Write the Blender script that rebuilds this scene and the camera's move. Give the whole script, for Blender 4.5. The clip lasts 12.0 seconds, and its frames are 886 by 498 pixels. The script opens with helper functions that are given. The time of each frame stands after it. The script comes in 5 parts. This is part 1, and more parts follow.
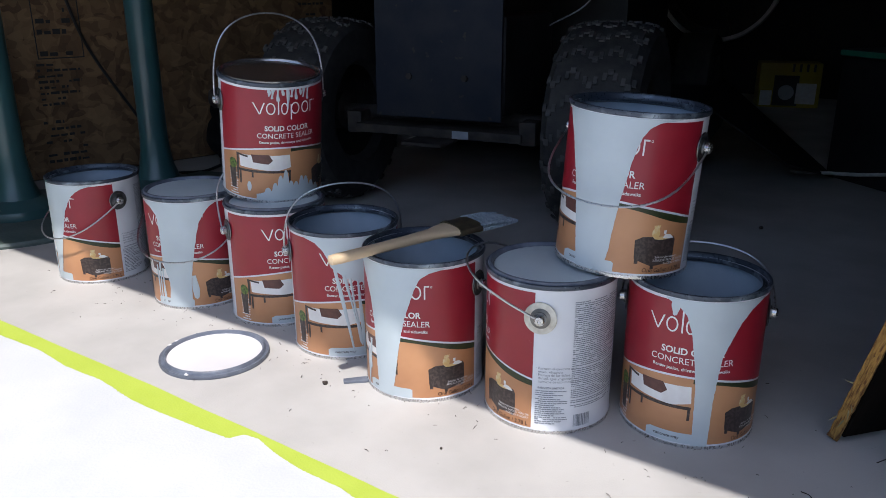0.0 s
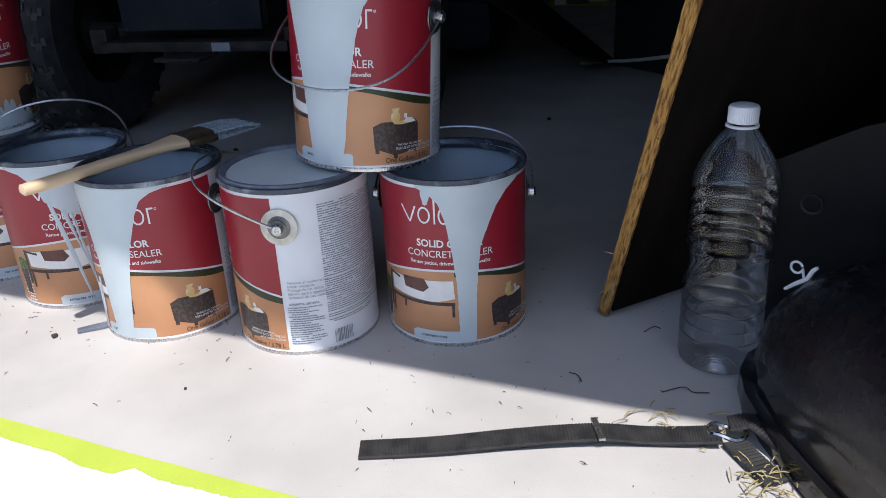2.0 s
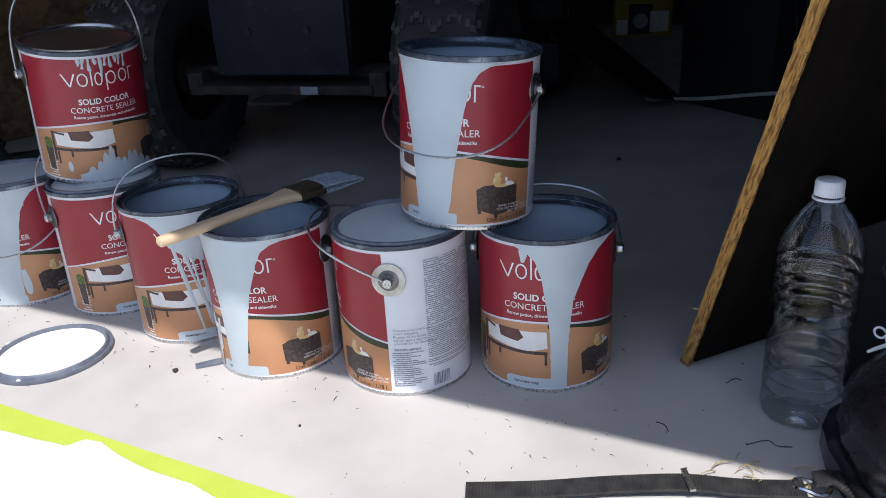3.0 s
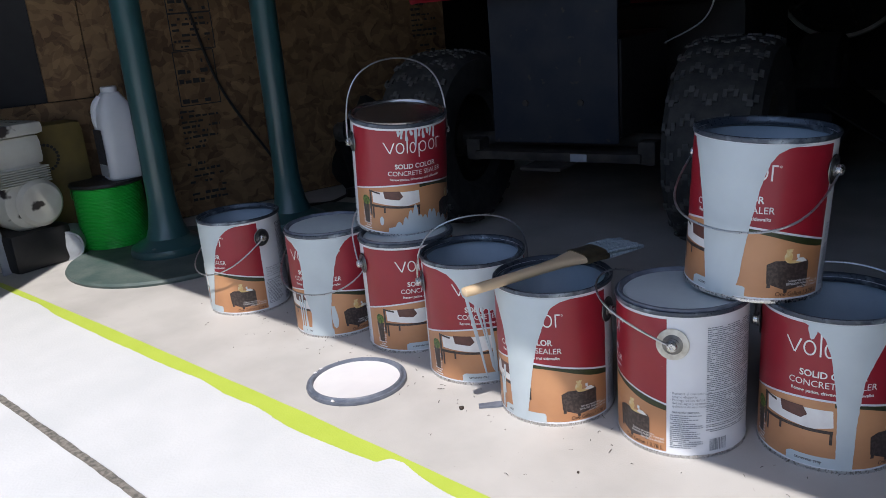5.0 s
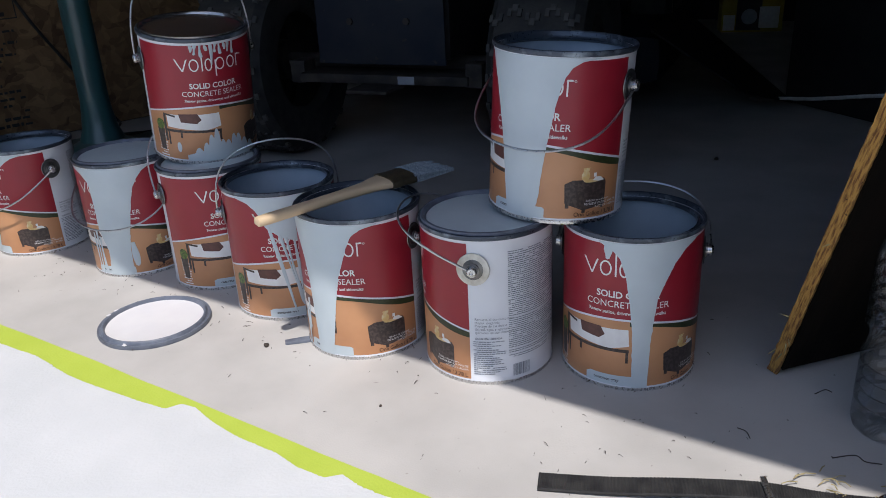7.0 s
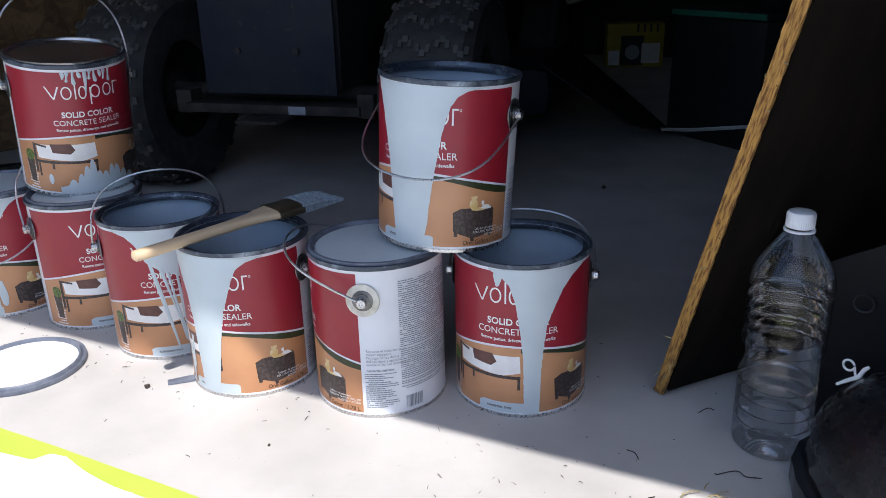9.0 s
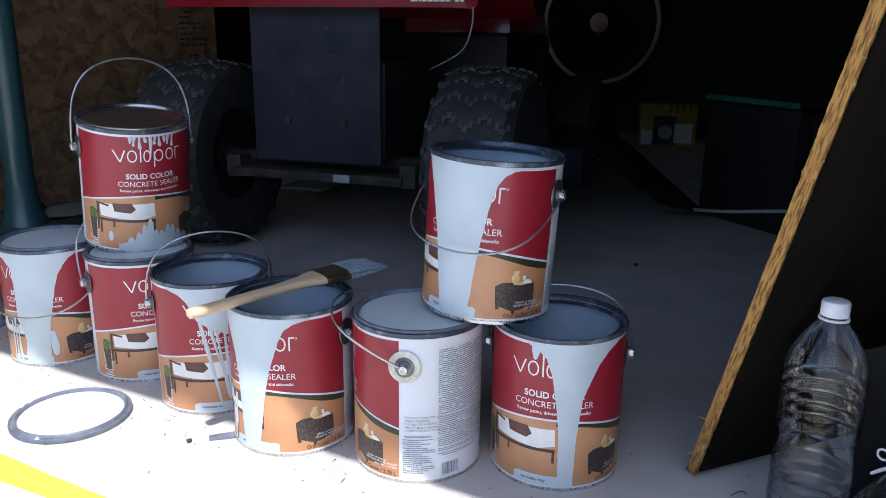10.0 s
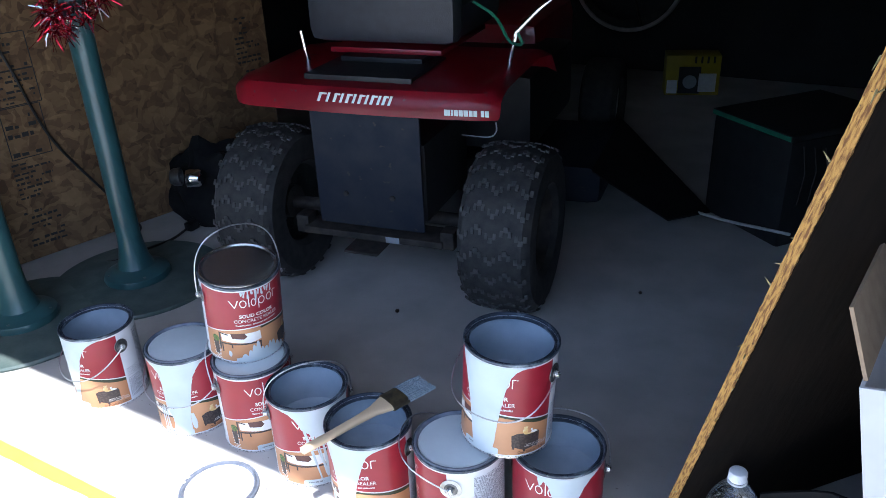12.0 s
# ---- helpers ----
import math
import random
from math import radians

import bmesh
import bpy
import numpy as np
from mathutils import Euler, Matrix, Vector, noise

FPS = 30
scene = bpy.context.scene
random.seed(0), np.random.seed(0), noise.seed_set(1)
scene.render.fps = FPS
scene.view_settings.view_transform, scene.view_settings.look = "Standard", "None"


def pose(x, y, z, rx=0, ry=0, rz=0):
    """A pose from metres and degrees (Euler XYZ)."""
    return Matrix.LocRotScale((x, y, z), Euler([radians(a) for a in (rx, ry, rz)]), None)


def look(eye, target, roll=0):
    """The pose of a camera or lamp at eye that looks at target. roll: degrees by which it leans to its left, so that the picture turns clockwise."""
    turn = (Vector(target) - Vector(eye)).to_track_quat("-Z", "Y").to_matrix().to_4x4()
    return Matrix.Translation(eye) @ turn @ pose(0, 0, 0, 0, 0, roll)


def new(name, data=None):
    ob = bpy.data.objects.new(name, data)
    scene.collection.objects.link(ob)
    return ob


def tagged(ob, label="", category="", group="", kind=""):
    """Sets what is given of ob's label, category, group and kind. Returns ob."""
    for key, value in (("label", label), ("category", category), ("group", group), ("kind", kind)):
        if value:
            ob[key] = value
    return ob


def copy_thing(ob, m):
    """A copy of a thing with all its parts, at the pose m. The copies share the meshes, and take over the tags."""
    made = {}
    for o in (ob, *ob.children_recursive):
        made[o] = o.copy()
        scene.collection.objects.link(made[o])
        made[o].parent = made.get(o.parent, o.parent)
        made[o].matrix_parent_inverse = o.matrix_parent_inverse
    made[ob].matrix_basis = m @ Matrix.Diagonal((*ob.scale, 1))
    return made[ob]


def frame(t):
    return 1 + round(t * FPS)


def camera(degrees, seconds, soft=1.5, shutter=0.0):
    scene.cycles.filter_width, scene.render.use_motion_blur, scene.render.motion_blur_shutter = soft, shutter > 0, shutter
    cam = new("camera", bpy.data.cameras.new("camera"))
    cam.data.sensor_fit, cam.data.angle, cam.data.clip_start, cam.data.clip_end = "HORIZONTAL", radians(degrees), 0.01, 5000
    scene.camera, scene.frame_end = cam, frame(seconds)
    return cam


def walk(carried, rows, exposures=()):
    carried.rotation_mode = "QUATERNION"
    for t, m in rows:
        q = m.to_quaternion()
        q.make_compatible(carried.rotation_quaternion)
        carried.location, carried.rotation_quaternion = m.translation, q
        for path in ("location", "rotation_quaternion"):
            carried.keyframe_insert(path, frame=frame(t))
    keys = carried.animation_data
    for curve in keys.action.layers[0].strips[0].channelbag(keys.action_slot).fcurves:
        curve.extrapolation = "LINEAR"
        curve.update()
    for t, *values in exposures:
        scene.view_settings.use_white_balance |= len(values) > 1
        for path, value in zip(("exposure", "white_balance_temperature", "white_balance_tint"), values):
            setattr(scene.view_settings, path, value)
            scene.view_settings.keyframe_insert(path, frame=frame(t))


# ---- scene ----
cam = camera(59.06, 12.0, soft=0.5)
PATH = [
    (0, (0.2565, 0.2241, 0.5278), (-1.0753, 1.5780, -0.0994), -0.13),
    (0.2, (0.2760, 0.2609, 0.4934), (-0.9459, 1.6787, -0.2115), -0.08),
    (0.5, (0.3003, 0.3122, 0.4671), (-0.7766, 1.8237, -0.2782), -0.44),
    (1, (0.3123, 0.3566, 0.4729), (-0.6238, 1.9530, -0.2856), -1.24),
    (1.5, (0.3039, 0.3589, 0.4697), (-0.6549, 1.9487, -0.2742), -1.39),
    (2, (0.2939, 0.3651, 0.4566), (-0.6947, 1.9094, -0.3422), -2.72),
    (2.5, (0.2834, 0.3541, 0.4752), (-0.6978, 1.8979, -0.3336), -1.82),
    (3, (0.2725, 0.2964, 0.5265), (-0.8223, 1.7890, -0.2308), -3.08),
    (3.5, (0.2646, 0.2319, 0.5453), (-1.0075, 1.6270, -0.1146), -2.59),
    (3.7, (0.2606, 0.2179, 0.5520), (-1.0703, 1.5535, -0.1149), -3.24),
    (5.3, (0.2711, 0.1838, 0.5658), (-1.2706, 1.3150, -0.0204), -4.93),
    (5.5, (0.2704, 0.1964, 0.5570), (-1.2590, 1.3305, -0.0554), -4.78),
    (6, (0.2759, 0.2364, 0.5402), (-1.1426, 1.4622, -0.1564), -3.61),
    (6.5, (0.2793, 0.2532, 0.5322), (-1.0539, 1.5529, -0.1983), -3.05),
    (7, (0.2844, 0.2886, 0.5299), (-0.9837, 1.6327, -0.2353), -2.97),
    (7.2, (0.2899, 0.3045, 0.5264), (-0.9207, 1.6990, -0.2415), -2.56),
    (8.8, (0.2963, 0.3191, 0.5255), (-0.7822, 1.8433, -0.1914), -1.36),
    (9, (0.2893, 0.3057, 0.5238), (-0.8001, 1.8298, -0.1764), -1.30),
    (9.5, (0.2834, 0.2602, 0.5480), (-0.8493, 1.8240, 0.0268), -0.36),
    (10, (0.2916, 0.2660, 0.5412), (-0.8799, 1.7952, 0.0035), 0.65),
    (10.5, (0.3120, 0.2875, 0.5616), (-0.8760, 1.7928, -0.0065), -1.44),
    (11, (0.3132, 0.3022, 0.5782), (-0.9400, 1.7590, 0.0240), -4.14),
    (11.1, (0.3176, 0.2935, 0.5928), (-0.9367, 1.7446, 0.0263), -4.77),
    (11.3, (0.3171, 0.2422, 0.6395), (-1.0527, 1.5955, 0.0988), -6.64),
    (11.5, (0.3108, 0.2489, 0.7375), (-1.0340, 1.5671, 0.0638), -6.85),
    (11.7, (0.3475, 0.2406, 0.8730), (-0.8507, 1.6386, 0.0919), -4.91),
    (11.8, (0.3722, 0.2249, 0.9578), (-0.8073, 1.6196, 0.1431), -4.09),
    (12, (0.4227, 0.1371, 1.1391), (-0.7542, 1.4902, 0.2537), -2.58),
]
walk(cam, [(t, look(eye, target, roll)) for t, eye, target, roll in PATH],
     exposures=[(0, 0.64, 6330, 13), (0.5, 0.48, 6380, 13), (1, 0.66, 6380, 13), (1.5, 0.78, 6330, 13), (2.5, 0.72, 6280, 13), (3.5, 0.76, 6330, 13), (5.5, 0.42, 6430, 13), (7, 0.36, 6380, 13), (9, 0.92, 6280, 13), (9.5, 1.2, 6230, 13), (11, 1.2, 6180, 13), (12, 1.86, 5830, 11)])

# ---- world, sun ----
world = bpy.data.worlds.new("sky")
scene.world = world
world.use_nodes = True
wn = world.node_tree.nodes
sky = wn.new("ShaderNodeTexSky")
sky.sky_type = "NISHITA"
sky.sun_disc = False
sky.sun_elevation = radians(63)
sky.sun_rotation = radians(132)
world.node_tree.links.new(sky.outputs[0], wn["Background"].inputs[0])
wn["Background"].inputs[1].default_value = 0.142

sun = new("sun", bpy.data.lights.new("sun", "SUN"))
sun.data.energy = 3.2
sun.data.angle = radians(0.6)
sun.data.color = (1.0, 0.96, 0.91)
sun.matrix_world = look((0, 0, 5), (-0.3786, 0.3305, 4))


# ---- materials ----
def mat(name, a, b=None, scale=20.0, rough=0.5, metal=0.0, bump=0.0, bscale=None, detail=6.0, stretch=None,
        lo=0.35, hi=0.65, spots=None, rvar=0.1, spec=0.5, coat=0.0, piece=0.0):
    """A surface with two scales of variation: a blend a..b by noise, fine grain, uneven gloss and relief."""
    m = bpy.data.materials.new(name)
    m.use_nodes = True
    nt = m.node_tree
    N, L = nt.nodes, nt.links
    p = N["Principled BSDF"]
    p.inputs["Metallic"].default_value = metal
    p.inputs["Specular IOR Level"].default_value = spec
    p.inputs["Coat Weight"].default_value = coat
    p.inputs["Coat Roughness"].default_value = 0.12
    tc = N.new("ShaderNodeTexCoord")
    mp = N.new("ShaderNodeMapping")
    if stretch:
        mp.inputs["Scale"].default_value = stretch
    L.new(tc.outputs["Object"], mp.inputs[0])
    big = N.new("ShaderNodeTexNoise")
    big.inputs["Scale"].default_value = scale
    big.inputs["Detail"].default_value = detail
    L.new(mp.outputs[0], big.inputs[0])
    fine = N.new("ShaderNodeTexNoise")
    fine.inputs["Scale"].default_value = bscale or scale * 9
    fine.inputs["Detail"].default_value = 5
    L.new(mp.outputs[0], fine.inputs[0])
    ramp = N.new("ShaderNodeMapRange")
    ramp.inputs[1].default_value, ramp.inputs[2].default_value = lo, hi
    L.new(big.outputs[0], ramp.inputs[0])
    mix = N.new("ShaderNodeMix")
    mix.data_type = "RGBA"
    b = b or tuple(c * 0.8 for c in a)
    mix.inputs[6].default_value, mix.inputs[7].default_value = (*a, 1), (*b, 1)
    L.new(ramp.outputs[0], mix.inputs[0])
    out = mix.outputs[2]
    if spots:
        col, thr, sc = spots
        sp = N.new("ShaderNodeTexNoise")
        sp.inputs["Scale"].default_value = sc
        sp.inputs["Detail"].default_value = 3
        L.new(tc.outputs["Object"], sp.inputs[0])
        mr = N.new("ShaderNodeMapRange")
        mr.inputs[1].default_value, mr.inputs[2].default_value = thr, thr + 0.05
        L.new(sp.outputs[0], mr.inputs[0])
        m2 = N.new("ShaderNodeMix")
        m2.data_type = "RGBA"
        m2.inputs[7].default_value = (*col, 1)
        L.new(mr.outputs[0], m2.inputs[0])
        L.new(out, m2.inputs[6])
        out = m2.outputs[2]
    if piece:
        oi = N.new("ShaderNodeObjectInfo")
        hv = N.new("ShaderNodeHueSaturation")
        mr = N.new("ShaderNodeMapRange")
        mr.inputs[3].default_value, mr.inputs[4].default_value = 1 - piece, 1 + piece
        L.new(oi.outputs["Random"], mr.inputs[0])
        L.new(mr.outputs[0], hv.inputs["Value"])
        L.new(out, hv.inputs["Color"])
        out = hv.outputs[0]
    L.new(out, p.inputs["Base Color"])
    rr = N.new("ShaderNodeMapRange")
    rr.inputs[3].default_value, rr.inputs[4].default_value = max(0.02, rough - rvar), min(1, rough + rvar)
    L.new(fine.outputs[0], rr.inputs[0])
    L.new(rr.outputs[0], p.inputs["Roughness"])
    if bump:
        bp = N.new("ShaderNodeBump")
        bp.inputs["Strength"].default_value = bump
        bp.inputs["Distance"].default_value = 0.002
        L.new(fine.outputs[0], bp.inputs["Height"])
        L.new(bp.outputs[0], p.inputs["Normal"])
    return m


def osb_mat():
    """Pressed wood flakes: cells of several browns with dark gaps."""
    m = bpy.data.materials.new("osb")
    m.use_nodes = True
    nt = m.node_tree
    N, L = nt.nodes, nt.links
    p = N["Principled BSDF"]
    tc = N.new("ShaderNodeTexCoord")
    warp = N.new("ShaderNodeTexNoise")
    warp.inputs["Scale"].default_value = 14
    L.new(tc.outputs["Object"], warp.inputs[0])
    add = N.new("ShaderNodeMixRGB")
    add.blend_type = "ADD"
    add.inputs[0].default_value = 0.09
    L.new(tc.outputs["Object"], add.inputs[1])
    L.new(warp.outputs[1], add.inputs[2])
    last = None
    for i, (sc, rot) in enumerate((((9, 26, 15), 0.4), ((24, 11, 30), -0.7))):
        mp = N.new("ShaderNodeMapping")
        mp.inputs["Scale"].default_value = sc
        mp.inputs["Rotation"].default_value = (rot, 0.3 * rot, rot)
        L.new(add.outputs[0], mp.inputs[0])
        v = N.new("ShaderNodeTexVoronoi")
        v.inputs["Scale"].default_value = 1.6
        L.new(mp.outputs[0], v.inputs[0])
        cr = N.new("ShaderNodeValToRGB")
        cr.color_ramp.elements[0].color = (0.085, 0.042, 0.02, 1)
        cr.color_ramp.elements[1].color = (0.315, 0.19, 0.09, 1)
        sep = N.new("ShaderNodeSeparateColor")
        L.new(v.outputs["Color"], sep.inputs[0])
        L.new(sep.outputs[0], cr.inputs[0])
        if last:
            mx = N.new("ShaderNodeMix")
            mx.data_type = "RGBA"
            mx.inputs[0].default_value = 0.5
            L.new(last, mx.inputs[6])
            L.new(cr.outputs[0], mx.inputs[7])
            last = mx.outputs[2]
        else:
            last = cr.outputs[0]
        dist = v.outputs["Distance"]
    L.new(last, p.inputs["Base Color"])
    p.inputs["Roughness"].default_value = 0.75
    bp = N.new("ShaderNodeBump")
    bp.inputs["Strength"].default_value = 0.5
    bp.inputs["Distance"].default_value = 0.003
    L.new(dist, bp.inputs["Height"])
    L.new(bp.outputs[0], p.inputs["Normal"])
    return m


def clear_mat(name):
    """Thin clear plastic: mostly see-through, with sharp gloss that grows towards the outline."""
    m = bpy.data.materials.new(name)
    m.use_nodes = True
    N, L = m.node_tree.nodes, m.node_tree.links
    N.remove(N["Principled BSDF"])
    tr = N.new("ShaderNodeBsdfTransparent")
    tr.inputs[0].default_value = (0.97, 0.98, 0.99, 1)
    gl = N.new("ShaderNodeBsdfGlossy")
    gl.inputs["Roughness"].default_value = 0.04
    fr = N.new("ShaderNodeFresnel")
    fr.inputs["IOR"].default_value = 1.5
    ad = N.new("ShaderNodeMath")
    ad.operation = "MULTIPLY_ADD"
    ad.inputs[1].default_value, ad.inputs[2].default_value = 0.5, 0.03
    L.new(fr.outputs[0], ad.inputs[0])
    mx = N.new("ShaderNodeMixShader")
    L.new(ad.outputs[0], mx.inputs[0])
    L.new(tr.outputs[0], mx.inputs[1])
    L.new(gl.outputs[0], mx.inputs[2])
    L.new(mx.outputs[0], N["Material Output"].inputs[0])
    return m


CONCRETE = mat("concrete", (0.490, 0.472, 0.445), (0.395, 0.380, 0.358), scale=6, detail=10, lo=0.38, hi=0.68, rough=0.8, bump=0.14, bscale=420,
               spots=((0.36, 0.34, 0.315), 0.70, 130))
WHITECOAT = mat("white_sealer", (0.62, 0.63, 0.635), (0.57, 0.585, 0.59), scale=9, rough=0.6, bump=0.3, bscale=220)
DRIVE = mat("driveway", (0.58, 0.57, 0.55), (0.50, 0.49, 0.47), scale=3, rough=0.85, bump=0.3, bscale=90)
TAPE = mat("green_tape", (0.45, 0.55, 0.075), (0.42, 0.52, 0.065), scale=18, rough=0.6, bump=0.3, bscale=320)
JOINT = mat("joint_filler", (0.10, 0.095, 0.085), (0.25, 0.23, 0.20), scale=120, rough=0.95, bump=0.8, bscale=500)
OSB = osb_mat()
# near black: the dimness of the garage's depth is put into the wall colour
DIMMEDWALL = mat("dimmed_wall", (0.040, 0.040, 0.043), (0.028, 0.028, 0.031), scale=4, rough=0.85, bump=0.2)
PLASTER = mat("grey_wall", (0.32, 0.32, 0.33), (0.26, 0.26, 0.27), scale=4, rough=0.85, bump=0.2)
CEIL = mat("ceiling_board", (0.13, 0.115, 0.10), (0.10, 0.088, 0.076), scale=5, rough=0.9, bump=0.2)
TIN_WHITE = mat("white_litho", (0.74, 0.76, 0.79), (0.70, 0.72, 0.76), scale=30, rough=0.34, rvar=0.06, coat=0.2)
RED = mat("red_litho", (0.31, 0.013, 0.027), (0.275, 0.011, 0.024), scale=25, rough=0.38, rvar=0.06, coat=0.08,
          spots=((0.42, 0.12, 0.12), 0.735, 90))
ORANGE = mat("terracotta_print", (0.56, 0.28, 0.135), (0.46, 0.215, 0.10), scale=14, rough=0.4, coat=0.08)
HEDGE = mat("hedge_print", (0.035, 0.045, 0.015), (0.02, 0.028, 0.01), scale=300, rough=0.38)
PRINTWHITE = mat("print_white", (0.80, 0.80, 0.78), (0.72, 0.70, 0.68), scale=60, rough=0.38)
PRINTDARK = mat("print_dark", (0.035, 0.024, 0.022), (0.07, 0.05, 0.045), scale=260, rough=0.4, lo=0.45, hi=0.6)
PRINTBROWN = mat("print_brown", (0.13, 0.05, 0.04), (0.09, 0.035, 0.03), scale=120, rough=0.4)
PRINTGREEN = mat("print_leaf", (0.12, 0.19, 0.03), (0.03, 0.06, 0.012), scale=420, rough=0.4, lo=0.45, hi=0.58)
PRINTYELLOW = mat("print_yellow", (0.74, 0.66, 0.42), (0.66, 0.44, 0.16), scale=150, rough=0.4)
PRINTGREY = mat("print_grey", (0.24, 0.26, 0.29), (0.20, 0.22, 0.25), scale=200, rough=0.4)
INK = mat("ink", (0.10, 0.045, 0.02), (0.08, 0.035, 0.018), scale=100, rough=0.45)
PAINT = mat("grey_paint", (0.54, 0.605, 0.625), (0.50, 0.565, 0.59), scale=24, rough=0.42, bump=0.12, bscale=120)
# darker, bluer copy of grey_paint: the cans' bluish inner shade put into colour
INNERPAINT = mat("shaded_paint_film", (0.33, 0.40, 0.47), (0.26, 0.33, 0.40), scale=16, rough=0.35, bump=0.15, bscale=90)
RIM = mat("paint_smeared_rim", (0.055, 0.07, 0.095), (0.30, 0.36, 0.41), scale=34, rough=0.3, metal=0.4, bump=0.2, lo=0.54, hi=0.74)
STEEL = mat("tinplate", (0.62, 0.62, 0.62), (0.5, 0.5, 0.5), scale=40, rough=0.28, metal=0.95)
WIRE = mat("bail_wire", (0.60, 0.61, 0.63), (0.45, 0.46, 0.48), scale=60, rough=0.3, metal=0.9)
LIDMETAL = mat("lid_metal", (0.46, 0.44, 0.42), (0.38, 0.36, 0.34), scale=12, rough=0.22, metal=0.9, rvar=0.05)
LIDWHITE = mat("lid_lining", (0.70, 0.69, 0.69), (0.66, 0.65, 0.66), scale=20, rough=0.35)
GASKET = mat("lid_gasket", (0.09, 0.105, 0.14), (0.16, 0.18, 0.22), scale=50, rough=0.45, bump=0.2)
WASHER = mat("dirty_washer", (0.72, 0.69, 0.60), (0.52, 0.48, 0.39), scale=90, rough=0.5)
EARSTEEL = mat("ear_steel", (0.22, 0.22, 0.22), (0.12, 0.12, 0.12), scale=60, rough=0.35, metal=0.85)
BRISTLE = mat("painted_bristle", (0.42, 0.50, 0.55), (0.24, 0.30, 0.35), scale=40, rough=0.7, stretch=(1, 14, 1), bump=0.6, bscale=200)
BEECH = mat("beech_handle", (0.66, 0.50, 0.32), (0.58, 0.43, 0.27), scale=12, rough=0.45, stretch=(1, 1, 1), bump=0.1)
FERRULE = mat("brass_ferrule", (0.20, 0.16, 0.09), (0.10, 0.085, 0.06), scale=60, rough=0.4, metal=0.7)
MOWRED = mat("mower_red", (0.42, 0.012, 0.03), (0.35, 0.01, 0.025), scale=10, rough=0.32, coat=0.4, spots=((0.22, 0.09, 0.08), 0.68, 26))
MOWDARK = mat("dark_steel_plate", (0.014, 0.019, 0.031), (0.026, 0.030, 0.038), scale=12, rough=0.6, spec=0.22, spots=((0.05, 0.045, 0.04), 0.68, 45), bump=0.1)
BLACKPL = mat("black_plastic", (0.014, 0.014, 0.015), (0.022, 0.022, 0.023), scale=20, rough=0.5, bump=0.1)
SEATVINYL = mat("seat_vinyl", (0.028, 0.032, 0.042), (0.022, 0.025, 0.032), scale=30, rough=0.5, bump=0.3, bscale=300)
TREAD = mat("dusty_tread", (0.05, 0.05, 0.05), (0.10, 0.097, 0.09), scale=45, rough=0.8, bump=0.3)
RUBBER = mat("tyre_rubber", (0.022, 0.022, 0.023), (0.045, 0.043, 0.040), scale=35, rough=0.75, bump=0.3)
RUSTY = mat("grimy_steel", (0.028, 0.026, 0.024), (0.07, 0.058, 0.05), scale=30, rough=0.65, metal=0.2, spec=0.3, bump=0.3)
POSTGREEN = mat("post_green", (0.035, 0.10, 0.105), (0.028, 0.08, 0.085), scale=9, rough=0.33, coat=0.25)
MATGREEN = mat("base_green", (0.05, 0.085, 0.08), (0.10, 0.13, 0.12), scale=16, rough=0.6, bump=0.2)
SPOOLGREEN = mat("green_line", (0.02, 0.42, 0.05), (0.03, 0.55, 0.08), scale=18, rough=0.3, stretch=(1, 1, 14))
JUGWHITE = mat("jug_plastic", (0.66, 0.68, 0.72), (0.60, 0.62, 0.66), scale=12, rough=0.4)
OLDWHITE = mat("chipped_white_enamel", (0.58, 0.58, 0.53), (0.48, 0.47, 0.42), scale=14, rough=0.5, bump=0.2,
               spots=((0.035, 0.03, 0.028), 0.60, 16))
DIRTYYELLOW = mat("faded_yellow", (0.16, 0.115, 0.03), (0.1, 0.075, 0.025), scale=12, rough=0.6)
BOXYELLOW = mat("box_yellow", (0.42, 0.33, 0.01), (0.36, 0.28, 0.01), scale=12, rough=0.5)
CARD = mat("white_card", (0.55, 0.54, 0.52), (0.48, 0.47, 0.45), scale=14, rough=0.8, bump=0.1)
CARDEDGE = mat("brown_card", (0.36, 0.25, 0.15), (0.3, 0.2, 0.12), scale=60, rough=0.85, bump=0.3)
BOARDEDGE = mat("sawn_edge", (0.47, 0.25, 0.06), (0.15, 0.062, 0.016), scale=420, rough=0.9, bump=1.0, bscale=900, stretch=(1, 1, 0.12), lo=0.44, hi=0.62,
                spots=((0.08, 0.034, 0.01), 0.68, 190))
# near black: the shade on the leaning sheet's face sits in its colour
BOARDFACE = mat("shaded_board_face", (0.011, 0.008, 0.006), (0.006, 0.005, 0.004), scale=40, rough=0.95, spec=0.08, stretch=(1, 1, 0.2), bump=0.6, bscale=120)
HOODBLACK = mat("gloss_black", (0.007, 0.007, 0.008), (0.013, 0.013, 0.015), scale=9, rough=0.15, rvar=0.08, spots=((0.04, 0.04, 0.042), 0.74, 60))
PANELBLACK = mat("gloss_panel", (0.006, 0.006, 0.008), (0.01, 0.01, 0.012), scale=14, rough=0.27, rvar=0.05)
FLAPBLACK = mat("rubber_flap", (0.011, 0.011, 0.012), (0.017, 0.017, 0.018), scale=10, rough=0.7, spec=0.2, bump=0.2)
WEB = mat("nylon_webbing", (0.010, 0.010, 0.011), (0.030, 0.029, 0.028), scale=60, rough=0.8, bump=0.5)
DARKCLOTH = mat("dark_cloth", (0.012, 0.012, 0.013), (0.02, 0.02, 0.02), scale=14, rough=0.95, bump=0.5, spec=0.1)
